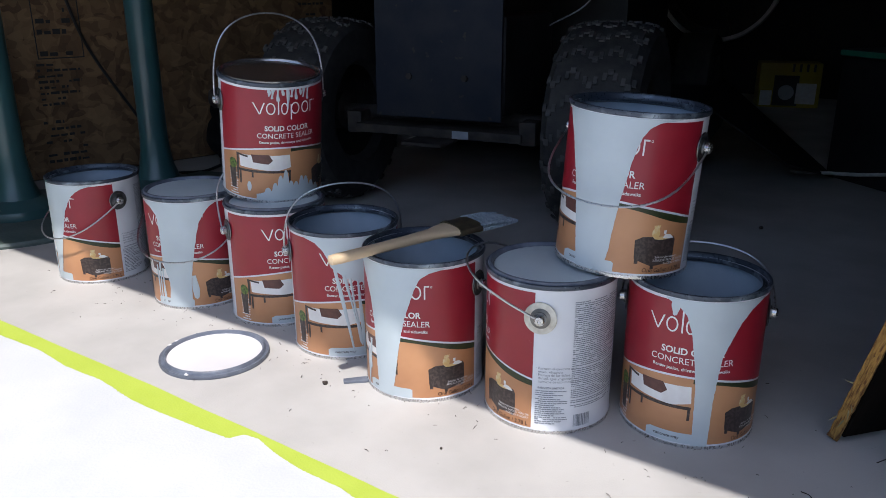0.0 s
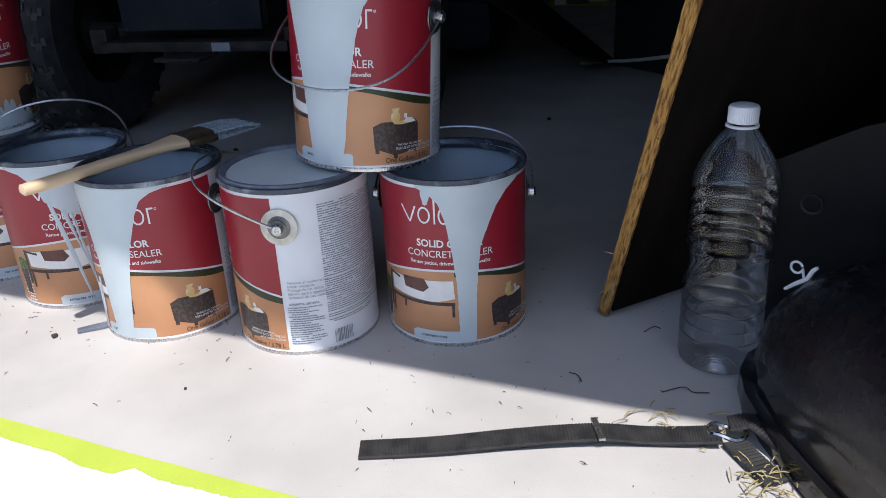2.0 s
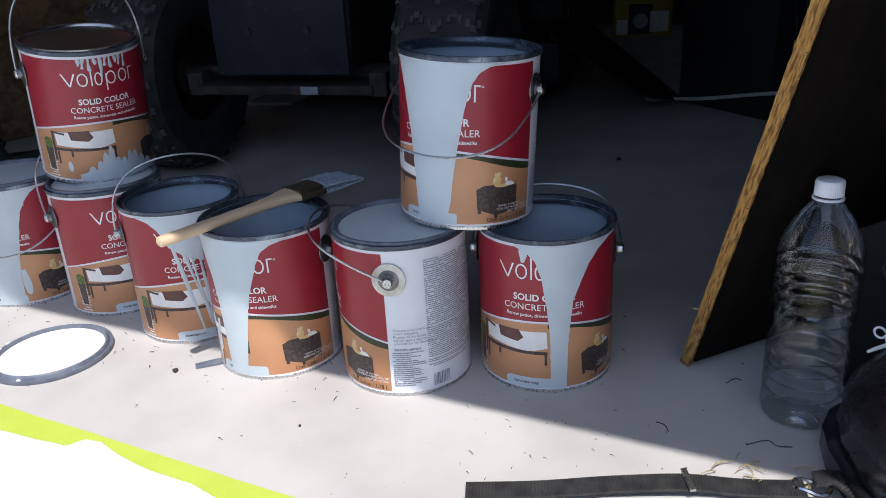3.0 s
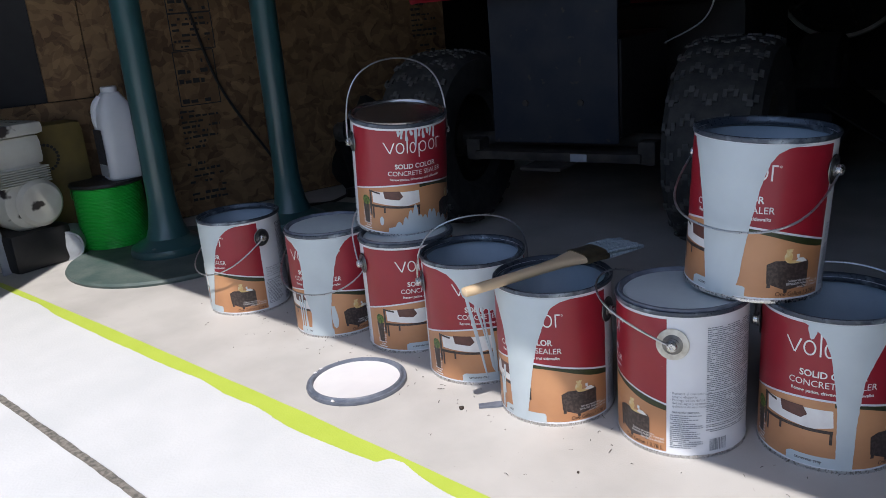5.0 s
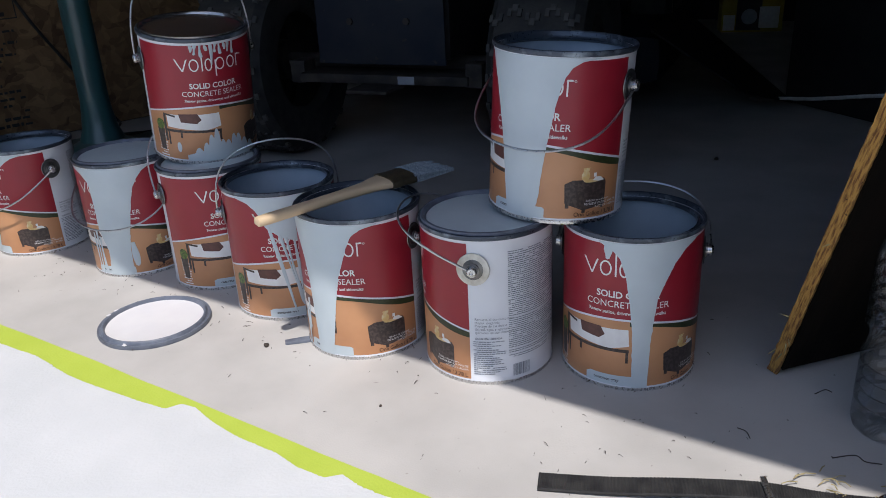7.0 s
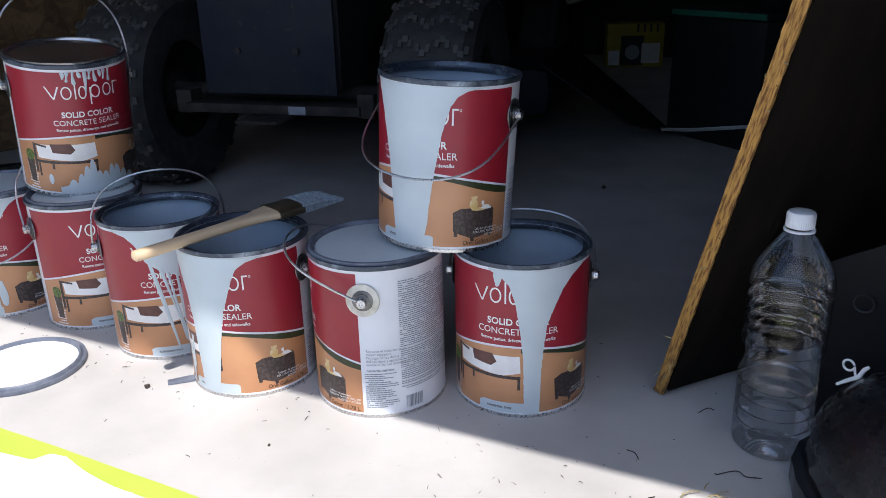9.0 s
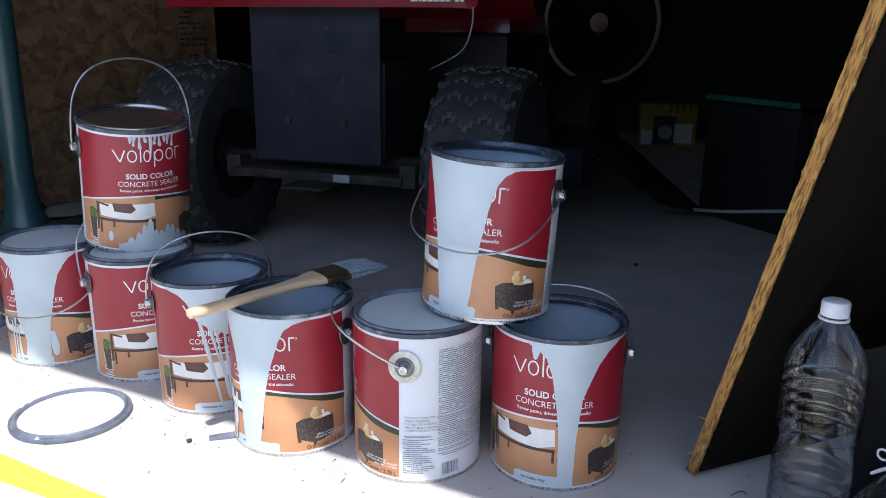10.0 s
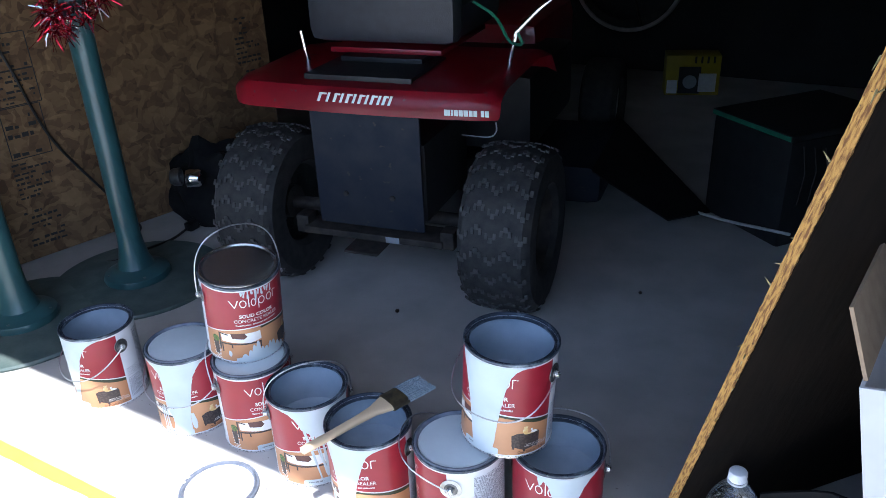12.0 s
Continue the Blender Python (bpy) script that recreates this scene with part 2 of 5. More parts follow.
CHROME = mat("chrome", (0.75, 0.75, 0.76), (0.66, 0.66, 0.67), scale=30, rough=0.15, metal=1.0)
RIMMETAL = mat("dull_chrome", (0.78, 0.78, 0.78), (0.66, 0.66, 0.66), scale=30, rough=0.42, metal=1.0)
CLIPWHITE = mat("white_clip", (0.75, 0.77, 0.80), (0.7, 0.72, 0.75), scale=50, rough=0.4)
PET = clear_mat("clear_bottle")
CAPWHITE = mat("cap_plastic", (0.78, 0.79, 0.80), (0.72, 0.73, 0.75), scale=60, rough=0.45)
CABLEBLACK = mat("black_cable", (0.012, 0.012, 0.013), (0.02, 0.02, 0.02), scale=50, rough=0.5)
CABLEWHITE = mat("white_cable", (0.62, 0.62, 0.60), (0.5, 0.5, 0.48), scale=50, rough=0.5)
STRAW = mat("dry_grass", (0.40, 0.32, 0.15), (0.25, 0.21, 0.09), scale=200, rough=0.8)
TWIG = mat("dark_twig", (0.06, 0.045, 0.035), (0.03, 0.025, 0.02), scale=200, rough=0.85)
TINSELRED = mat("tinsel_red", (0.62, 0.02, 0.05), (0.4, 0.01, 0.04), scale=50, rough=0.2, metal=0.9)
TINSELSILVER = mat("tinsel_silver", (0.8, 0.8, 0.82), (0.6, 0.6, 0.62), scale=50, rough=0.15, metal=1.0)
GREENEDGE = mat("green_edge", (0.03, 0.22, 0.13), (0.02, 0.16, 0.10), scale=50, rough=0.4)
PIPE = mat("grey_pipe", (0.40, 0.43, 0.46), (0.33, 0.35, 0.38), scale=30, rough=0.5)


# ---- building helpers ----
def smooth(me, on=True):
    me.polygons.foreach_set("use_smooth", [on] * len(me.polygons))


def mesh_of(bm, material, name="part", soft=True):
    me = bpy.data.meshes.new(name)
    bmesh.ops.recalc_face_normals(bm, faces=bm.faces)
    bm.to_mesh(me)
    bm.free()
    me.materials.append(material)
    if soft:
        smooth(me)
        me.set_sharp_from_angle(angle=radians(35))
    return me


def part(name, bm, material, parent, label="", at=None, soft=True):
    """One mesh under a thing or a part. bm: a bmesh, or a mesh to share."""
    me = bm if isinstance(bm, bpy.types.Mesh) else mesh_of(bm, material, name, soft)
    ob = new(name, me)
    ob.parent = parent
    if at is not None:
        ob.matrix_basis = at
    return tagged(ob, label)


def thing(name, label, category, m=None, group="", kind=""):
    ob = new(name)
    ob.empty_display_size = 0.05
    if m is not None:
        ob.matrix_basis = m
    return tagged(ob, label, category, group, kind)


def solo(name, bm, material, label, category, m=None, group="", kind="", soft=True):
    ob = new(name, mesh_of(bm, material, name, soft))
    if m is not None:
        ob.matrix_basis = m
    return tagged(ob, label, category, group, kind)


def box(bm, x0, x1, y0, y1, z0, z1, bev=0.0, m=None):
    r = bmesh.ops.create_cube(bm, size=1)
    vs = r["verts"]
    for v in vs:
        v.co = Vector((x0 + (v.co.x + 0.5) * (x1 - x0), y0 + (v.co.y + 0.5) * (y1 - y0), z0 + (v.co.z + 0.5) * (z1 - z0)))
    if bev:
        es = list({e for v in vs for e in v.link_edges})
        r = bmesh.ops.bevel(bm, geom=es, offset=bev, segments=2, affect="EDGES", profile=0.6)
        vs = list({v for f in r["faces"] for v in f.verts} | {v for v in vs if v.is_valid})
    if m is not None:
        bmesh.ops.transform(bm, matrix=m, verts=vs)
    return bm


def boxed(*a, **k):
    return box(bmesh.new(), *a, **k)


def lathe(bm, prof, n=48, closed=False, m=None):
    """Turns (r, z) pairs about z."""
    rings = []
    for r, z in prof:
        if r < 1e-6:
            rings.append([bm.verts.new((0, 0, z))])
        else:
            rings.append([bm.verts.new((r * math.cos(2 * math.pi * i / n), r * math.sin(2 * math.pi * i / n), z)) for i in range(n)])
    pairs = list(zip(rings, rings[1:]))
    if closed:
        pairs.append((rings[-1], rings[0]))
    for a, b in pairs:
        for i in range(n):
            j = (i + 1) % n
            if len(a) == 1 and len(b) == 1:
                continue
            if len(a) == 1:
                bm.faces.new((a[0], b[j], b[i]))
            elif len(b) == 1:
                bm.faces.new((a[i], a[j], b[0]))
            else:
                bm.faces.new((a[i], a[j], b[j], b[i]))
    if m is not None:
        bmesh.ops.transform(bm, matrix=m, verts=[v for r in rings for v in r])
    return bm


def lathed(prof, n=48, closed=False, m=None):
    return lathe(bmesh.new(), prof, n, closed, m)


def tube(bm, pts, r, n=8, flat=1.0):
    """A round (or flattened) rod along points."""
    pts = [Vector(p) for p in pts]
    up = Vector((0.13, 0.21, 1)).normalized()
    rings = []
    for i, p in enumerate(pts):
        d = (pts[min(i + 1, len(pts) - 1)] - pts[max(i - 1, 0)]).normalized()
        side = d.cross(up)
        if side.length < 0.05:
            side = d.cross(Vector((1, 0, 0)))
        side.normalize()
        nrm = side.cross(d).normalized()
        rr = r(i / (len(pts) - 1)) if callable(r) else r
        rings.append([bm.verts.new(p + rr * (math.cos(2 * math.pi * k / n) * side + flat * math.sin(2 * math.pi * k / n) * nrm)) for k in range(n)])
    for a, b in zip(rings, rings[1:]):
        for k in range(n):
            bm.faces.new((a[k], a[(k + 1) % n], b[(k + 1) % n], b[k]))
    bm.faces.new(rings[0][::-1])
    bm.faces.new(rings[-1])
    return bm


def tubed(pts, r, n=8, flat=1.0):
    return tube(bmesh.new(), pts, r, n, flat)


def bez(pts, n=10):
    """A smooth line through points (Catmull-Rom)."""
    P = [Vector(p) for p in pts]
    P = [2 * P[0] - P[1]] + P + [2 * P[-1] - P[-2]]
    out = []
    for i in range(1, len(P) - 2):
        for k in range(n):
            t = k / n
            a, b, c, d = P[i - 1:i + 3]
            out.append(0.5 * (2 * b + (c - a) * t + (2 * a - 5 * b + 4 * c - d) * t * t + (3 * b - a - 3 * c + d) * t ** 3))
    out.append(P[-2])
    return out


def slab(bm, outline, z0, z1, m=None):
    """A flat outline in x, y with a thickness."""
    lo = [bm.verts.new((x, y, z0)) for x, y in outline]
    hi = [bm.verts.new((x, y, z1)) for x, y in outline]
    bm.faces.new(lo[::-1])
    bm.faces.new(hi)
    n = len(outline)
    for i in range(n):
        bm.faces.new((lo[i], lo[(i + 1) % n], hi[(i + 1) % n], hi[i]))
    if m is not None:
        bmesh.ops.transform(bm, matrix=m, verts=lo + hi)
    return bm


def lerp(table, x):
    """Straight lines between (x, y) pairs."""
    if x <= table[0][0]:
        return table[0][1]
    for (a, ya), (b, yb) in zip(table, table[1:]):
        if x <= b:
            return ya + (yb - ya) * (x - a) / (b - a)
    return table[-1][1]


G = pose(0, 0, 0, 0, 0, 9.8)          # the garage's axes: u along the door, v inwards


# ---- the garage ----
def ragged(u, base, amp, seed):
    return base + amp * noise.noise(Vector((u * 9, seed, 0))) + amp * 0.5 * noise.noise(Vector((u * 41, seed, 3)))


solo("ground", boxed(-150, 150, -150, 150, -0.3, -0.03), DRIVE, "pale grey concrete driveway outside the garage", "ground", G, kind="structure")
solo("floor", boxed(-2.6, 2.9, -0.9, 4.95, -0.25, 0.0), CONCRETE, "bare grey concrete garage floor with scuffs and dust", "floor", G, kind="structure")


def strip_sheet(lo, hi, z, u0, u1, n):
    bm = bmesh.new()
    rows = []
    for i in range(n + 1):
        u = u0 + (u1 - u0) * i / n
        a, b = lo(u), hi(u)
        rows.append([bm.verts.new((u, a, z)), bm.verts.new((u, b, z)), bm.verts.new((u, b, z - 0.0012)), bm.verts.new((u, a, z - 0.0012))])
    for a, b in zip(rows, rows[1:]):
        for k in range(4):
            bm.faces.new((a[k], b[k], b[(k + 1) % 4], a[(k + 1) % 4]))
    bm.faces.new(rows[0])
    bm.faces.new(rows[-1][::-1])
    return bm


TAPE_TOP = [(-2.063, 0.736), (-1.223, 0.750), (-0.593, 0.753), (-0.173, 0.747), (0.352, 0.744)]
EDGE = [(-2.063, 0.726), (-1.664, 0.722), (-1.538, 0.726), (-1.412, 0.716), (-1.013, 0.717), (-0.845, 0.723), (-0.761, 0.716), (-0.677, 0.720), (-0.593, 0.710), (-0.551, 0.710),
        (-0.457, 0.715), (-0.409, 0.720), (-0.399, 0.738), (-0.376, 0.740), (-0.331, 0.728), (-0.289, 0.723), (-0.226, 0.722), (-0.189, 0.714), (-0.152, 0.715),
        (-0.139, 0.729), (-0.110, 0.723), (-0.068, 0.725), (0.089, 0.726), (0.352, 0.716), (2.662, 0.719)]
solo("masking_tape", strip_sheet(lambda u: 0.688, lambda u: ragged(u, lerp(TAPE_TOP, u), 0.0012, 7), 0.0016, -2.0, 2.6, 170), TAPE,
     "lime green masking tape stuck along the floor", "tape", G)
solo("white_floor_coat", strip_sheet(lambda u: ragged(u, 0.494, 0.003, 2), lambda u: ragged(u, lerp(EDGE, u), 0.0018, 5) + (0.0012 + 0.004 * max(0, noise.noise(Vector((u * 7, 8, 0))))) * noise.noise(Vector((u * 330, 2, 0))), 0.0032, -1.99, 2.6, 1700), WHITECOAT,
     "fresh white sealer rolled over the concrete beside the tape", "floor coating", G, kind="structure")
solo("white_floor_coat", strip_sheet(lambda u: -0.88, lambda u: ragged(u, 0.481, 0.003, 4), 0.0032, -1.99, 2.6, 260), WHITECOAT,
     "fresh white sealer on the outer slab", "floor coating", G, kind="structure")
solo("expansion_joint", strip_sheet(lambda u: ragged(u, 0.478, 0.002, 9), lambda u: ragged(u, 0.497, 0.002, 8), 0.0014, -1.99, 2.6, 260), JOINT,
     "gritty dark grey joint across the concrete", "joint", G, kind="structure")


def wall(name, label, x0, x1, y0, y1, z0, z1, material):
    return solo(name, boxed(x0, x1, y0, y1, z0, z1), material, label, "wall", G, kind="structure", soft=False)


# openings: the wide door lies between the two front pieces, under the header
wall("wall_front_left", "garage front wall beside the door", -2.6, -1.318, 0.113, 0.263, 0, 2.6, PLASTER)
wall("wall_front_right", "garage front wall beside the door", 1.118, 2.9, 0.113, 0.263, 0, 2.6, PLASTER)
wall("wall_header", "header above the garage door opening", -1.318, 1.118, 0.113, 0.263, 2.2, 2.6, PLASTER)
# added, unseen: low-hung panels that darken the deep floor and keep the shadow edge
raised = thing("garage_door", "unseen grey panels added above the opening to cut sky light", "garage door", G, kind="structure")
for k in range(3):
    part("panel", boxed(-1.54, 1.35, 0.474, 0.510, 1.25 + k * 0.45, 1.695 + k * 0.45, bev=0.004), PLASTER, raised, soft=False)
wall("wall_west", "wall behind the OSB sheets, dimness painted in", -2.6, -2.45, 0.265, 4.6, 0, 2.6, DIMMEDWALL)
wall("wall_east", "garage side wall, dimness painted in", 2.75, 2.9, 0.265, 4.6, 0, 2.6, DIMMEDWALL)
wall("wall_back", "garage back wall, dimness painted in", -2.6, 2.9, 4.6, 4.75, 0, 2.6, DIMMEDWALL)
solo("ceiling", boxed(-2.6, 2.9, 0.113, 4.75, 2.6, 2.75), CEIL, "dim board ceiling", "ceiling", G, kind="structure", soft=False)

# added out of view: a dark belt that holds back light from the low sky
BLOCKERGREEN = mat("sky_blocker", (0.05, 0.07, 0.03), (0.02, 0.03, 0.012), scale=2.5, rough=0.9, bump=0.5, bscale=12)
solo("backdrop", boxed(-40, 40, -15, -14, -0.03, 3.4), BLOCKERGREEN, "unseen dark green belt added to block low sky light", "backdrop", G, kind="structure")

OSBWALL = pose(-2.155, 1.0, 0, 0, 0, -3.2)   # its face is the plane x = 0, running along y
osb_wall = thing("wall_osb", "partition clad in brown oriented strand board with stencilled print", "wall", OSBWALL, kind="structure")
part("core", boxed(-0.16, -0.0135, -0.75, 1.05, 0, 2.59), DIMMEDWALL, osb_wall, soft=False)
for y0, y1, z0, z1 in ((-0.75, -0.2015, 0.004, 0.405), (-0.325, -0.2015, 0.4075, 1.62), (-0.199, 1.05, 0.004, 1.22), (-0.199, 1.05, 1.2225, 2.44)):
    part("panel", boxed(-0.012, 0, y0, y1, z0, z1, bev=0.0015), OSB, osb_wall, soft=False)
rnd = random.Random(4)


def stencil(y0, y1, z0, z1, pitch, framed, fill):
    """A printed block: rows of illegible words, with or without a ruled frame."""
    bm = bmesh.new()
    z = z0 + 0.008
    while z < z1 - 0.010:
        y = y0 + 0.008
        end = y1 - 0.008 - rnd.random() ** 3 * (y1 - y0) * 0.5
        while y < end and rnd.random() < 0.97:
            w = rnd.uniform(0.006, 0.024)
            if rnd.random() < fill:
                box(bm, 0, 0.0008, y, min(y + w, end), z, z + rnd.uniform(0.3, 0.5) * pitch)
            y += w + 0.005
        z += pitch
    if framed:
        for z in (z0, z1):
            box(bm, 0, 0.0008, y0, y1, z, z + 0.003)
        for y in (y0, y1):
            box(bm, 0, 0.0008, y, y + 0.003, z0, z1)
    return bm


for block in ((0.045, 0.175, 0.62, 0.73, 0.022, True, 0.5), (0.045, 0.175, 0.512, 0.618, 0.016, True, 0.8), (0.040, 0.165, 0.345, 0.508, 0.030, True, 0.45),
              (0.025, 0.160, 0.19, 0.340, 0.016, False, 0.85), (0.020, 0.150, 0.04, 0.180, 0.019, False, 0.7), (0.90, 1.02, 0.42, 0.66, 0.018, False, 0.7)):
    tagged(part("stencil_print", stencil(*block), BLACKPL, osb_wall, "dark stencilled lines, illegible", soft=False), kind="stuff")

# ---- paint cans ----
R, CH = 0.0825, 0.1905          # a one gallon can


def wrap(bm, verts=None, off=0.0004, r=R):
    """Bends flat work (x: arc length, y: height) round the can."""
    for v in verts or bm.verts:
        a = v.co.x / r
        o = off + v.co.z
        v.co = Vector(((r + o) * math.cos(a), (r + o) * math.sin(a), v.co.y))
    return bm


def rad(deg):
    return deg * math.pi / 180 * R


def patch_z(left, right, z0, z1, n=40, off=0.0004, across=None):
    """Can surface between two angles (degrees) that vary with height."""
    bm = bmesh.new()
    w = max(abs(right(z0 + (z1 - z0) * k / 8) - left(z0 + (z1 - z0) * k / 8)) for k in range(9))
    c = across or max(2, int(w / 5))
    rows = []
    for i in range(n + 1):
        z = z0 + (z1 - z0) * i / n
        a, b = left(z), right(z)
        rows.append([bm.verts.new((rad(a + (b - a) * k / c), z, 0)) for k in range(c + 1)])
    for p, q in zip(rows, rows[1:]):
        for k in range(c):
            bm.faces.new((p[k], p[k + 1], q[k + 1], q[k]))
    return wrap(bm, off=off)


def patch_s(a0, a1, lo, hi, off=0.0004, step=3.0, bm=None):
    """Can surface between two heights that vary with the angle."""
    own = bm is None
    bm = bm or bmesh.new()
    n = max(1, int((a1 - a0) / step))
    rows = []
    for i in range(n + 1):
        a = a0 + (a1 - a0) * i / n
        l = lo(a) if callable(lo) else lo
        h = hi(a) if callable(hi) else hi
        rows.append((bm.verts.new((rad(a), l, 0)), bm.verts.new((rad(a), h, 0))))
    for (a, b), (c, d) in zip(rows, rows[1:]):
        bm.faces.new((a, c, d, b))
    wrap(bm, [v for r in rows for v in r], off)
    return bm


def poly(pts, off=0.0006, bm=None):
    """A small flat outline (degrees, metres) on the can."""
    bm = bm or bmesh.new()
    fb = bmesh.new()
    f = fb.faces.new([fb.verts.new((rad(a), z, 0)) for a, z in pts])
    bmesh.ops.triangulate(fb, faces=[f])
    a = min(p[0] for p in pts) + 3
    while a < max(p[0] for p in pts):
        bmesh.ops.bisect_plane(fb, geom=fb.verts[:] + fb.edges[:] + fb.faces[:], plane_co=(rad(a), 0, 0), plane_no=(1, 0, 0))
        a += 3
    wrap(fb, off=off)
    me = bpy.data.meshes.new("tmp")
    fb.to_mesh(me)
    fb.free()
    bm.from_mesh(me)
    bpy.data.meshes.remove(me)
    return bm


def blob(bm, a, z, ra, rz, off=0.0006, n=16, wob=0.0, seed=0):
    return poly([(a + ra * (1 + wob * noise.noise(Vector((k, seed, 0)))) * math.cos(2 * math.pi * k / n),
                  z + rz * (1 + wob * noise.noise(Vector((k, seed, 5)))) * math.sin(2 * math.pi * k / n)) for k in range(n)], off, bm)


def ring_mark(bm, a, z, ra, rz, t, off=0.0007, n=22, gap=None):
    vs = []
    for k in range(n + 1):
        w = 2 * math.pi * k / n
        if gap:
            w = gap[0] + (gap[1] - gap[0]) * k / n
        vs.append((bm.verts.new((rad(a) + ra * math.cos(w), z + rz * math.sin(w), 0)),
                   bm.verts.new((rad(a) + (ra - t) * math.cos(w), z + (rz - t) * math.sin(w), 0))))
    for (p, q), (r, s) in zip(vs, vs[1:]):
        bm.faces.new((p, r, s, q))
    wrap(bm, [v for p in vs for v in p], off)


def flat_text(body, size, x, y, align="CENTER", heavy=0.0, stretch=1.0):
    cu = bpy.data.curves.new("writing", "FONT")
    cu.body, cu.size, cu.align_x, cu.offset = body, size, align, heavy
    cu.resolution_u = 3
    ob = bpy.data.objects.new("writing", cu)
    scene.collection.objects.link(ob)
    dg = bpy.context.evaluated_depsgraph_get()
    me = bpy.data.meshes.new_from_object(ob.evaluated_get(dg))
    bpy.data.objects.remove(ob)
    bpy.data.curves.remove(cu)
    bm = bmesh.new()
    bm.from_mesh(me)
    bpy.data.meshes.remove(me)
    for v in bm.verts:
        v.co = Vector((v.co.x * stretch + x, v.co.y + y, 0))
    return bm


def can_text(body, size, deg, z, **k):
    return wrap(flat_text(body, size, rad(deg), z, **k), off=0.0008)


def text_bars(bm, a0, a1, z0, z1, pitch, h, seed, fill=0.85):
    """Print too small to read: rows of bars the size of its words."""
    rnd = random.Random(seed)
    z = z1
    while z > z0:
        a = a0
        end = a1 - (rnd.random() ** 3) * (a1 - a0) * 0.5
        while a < end:
            w = rnd.uniform(0.8, 4.0)
            if rnd.random() < fill:
                patch_s(a, min(a + w, end), z - h * rnd.uniform(0.8, 1.0), z, 0.0006, 3.0, bm)
            a += w + 0.45
        z -= pitch * (1.6 if rnd.random() < 0.1 else 1)
    return bm


SHARED = {}


def share(key, make, material):
    if key not in SHARED:
        SHARED[key] = mesh_of(make(), material, key)
    return SHARED[key]


def border(a):
    """Height of the white line between the red panel and the picture."""
    return 0.0700 + 0.0205 * math.cos(radians(a + 4))


def wordmark():
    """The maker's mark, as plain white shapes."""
    bm = bmesh.new()
    t = 0.0019
    zb = 0.1432
    for lo_, hi_ in ((-29.2, -36.5), (-29.2, -24.2)):
        poly([(hi_ - 0.7, zb + 0.0178), (hi_ + 0.9, zb + 0.0178), (lo_ + 0.8, zb), (lo_ - 0.6, zb)], 0.0007, bm)
    for c, ra in ((-17.2, 0.0072), (-2.4, 0.0056), (9.8, 0.0074), (22.4, 0.0071)):
        ring_mark(bm, c, zb + 0.0089, ra, 0.0092, t)
    for a, z0, z1 in ((-9.6, 0, 0.0275), (4.4, -0.0085, 0.0150), (29.6, 0, 0.0180)):
        patch_s(a, a + 1.35, zb + z0, zb + z1, 0.0007, 2, bm)
    patch_s(30.9, 34.4, zb + 0.0160, zb + 0.0180, 0.0007, 2, bm)
    ring_mark(bm, 36.2, zb + 0.0162, 0.0014, 0.0014, 0.0005, n=10)
    return bm


def white_writing():
    bm = can_text("SOLID COLOR", 0.0112, 1, 0.1176, heavy=0.00028)
    for body, size, z in (("CONCRETE SEALER", 0.0112, 0.1058), ("Renew patios, driveways and sidewalks", 0.0058, 0.0975)):
        b2 = can_text(body, size, 1, z, heavy=0.0 if size > 0.01 else 0.0001)
        me = bpy.data.meshes.new("tmp")
        b2.to_mesh(me)
        b2.free()
        bm.from_mesh(me)
        bpy.data.meshes.remove(me)
    return bm


def sofa_white():
    bm = bmesh.new()
    poly([(-55, 0.0765), (3, 0.0790), (4, 0.058), (-12, 0.053), (-54, 0.057)], 0.0006, bm)
    return bm


def sofa_frame():
    bm = bmesh.new()
    patch_s(-56, 4, 0.0495, 0.0535, 0.0008, 3, bm)
    for a, z0 in ((-55, 0.029), (1.5, 0.036), (-40, 0.041)):
        patch_s(a, a + 2.2, z0, 0.052, 0.0008, 2, bm)
    patch_s(-59, -56, 0.034, 0.077, 0.0008, 2, bm)
    poly([(-59, 0.078), (-59, 0.0755), (-44, 0.0725), (-44, 0.0755)], 0.0009, bm)
    return bm


def pillow():
    return poly([(-40, 0.0785), (-20, 0.0795), (-16, 0.070), (-21, 0.064), (-38, 0.066)], 0.0009)


def plant():
    bm = bmesh.new()
    blob(bm, -65, 0.0585, 6.0, 0.0085, 0.0008, wob=0.6, seed=3)
    return bm


def pot():
    bm = poly([(-71, 0.052), (-60, 0.052), (-61, 0.018), (-68, 0.018)], 0.0007)
    return bm


def table_print():
    bm = bmesh.new()
    poly([(30.5, 0.0525), (37, 0.057), (65, 0.057), (67.2, 0.0525), (67.2, 0.026), (47, 0.0215), (31.5, 0.030)], 0.0006, bm)
    for a, z in ((32, 0.0245), (46, 0.0182), (63, 0.0222)):
        patch_s(a, a + 3, z, 0.03, 0.0006, 2, bm)
    return bm


def pitcher():
    bm = bmesh.new()
    blob(bm, 47.5, 0.0615, 3.6, 0.0062, 0.0008, wob=0.1)
    poly([(45.5, 0.067), (50, 0.067), (51, 0.071), (45, 0.0705)], 0.0008, bm)
    blob(bm, 53, 0.0555, 7, 0.0019, 0.0009, wob=0.4, seed=2)
    return bm


def napkin():
    bm = bmesh.new()
    poly([(54, 0.056), (56, 0.060), (61, 0.0595), (65, 0.055), (60, 0.0545)], 0.001, bm)
    patch_s(54.5, 57, 0.060, 0.0645, 0.0008, 2, bm)
    return bm


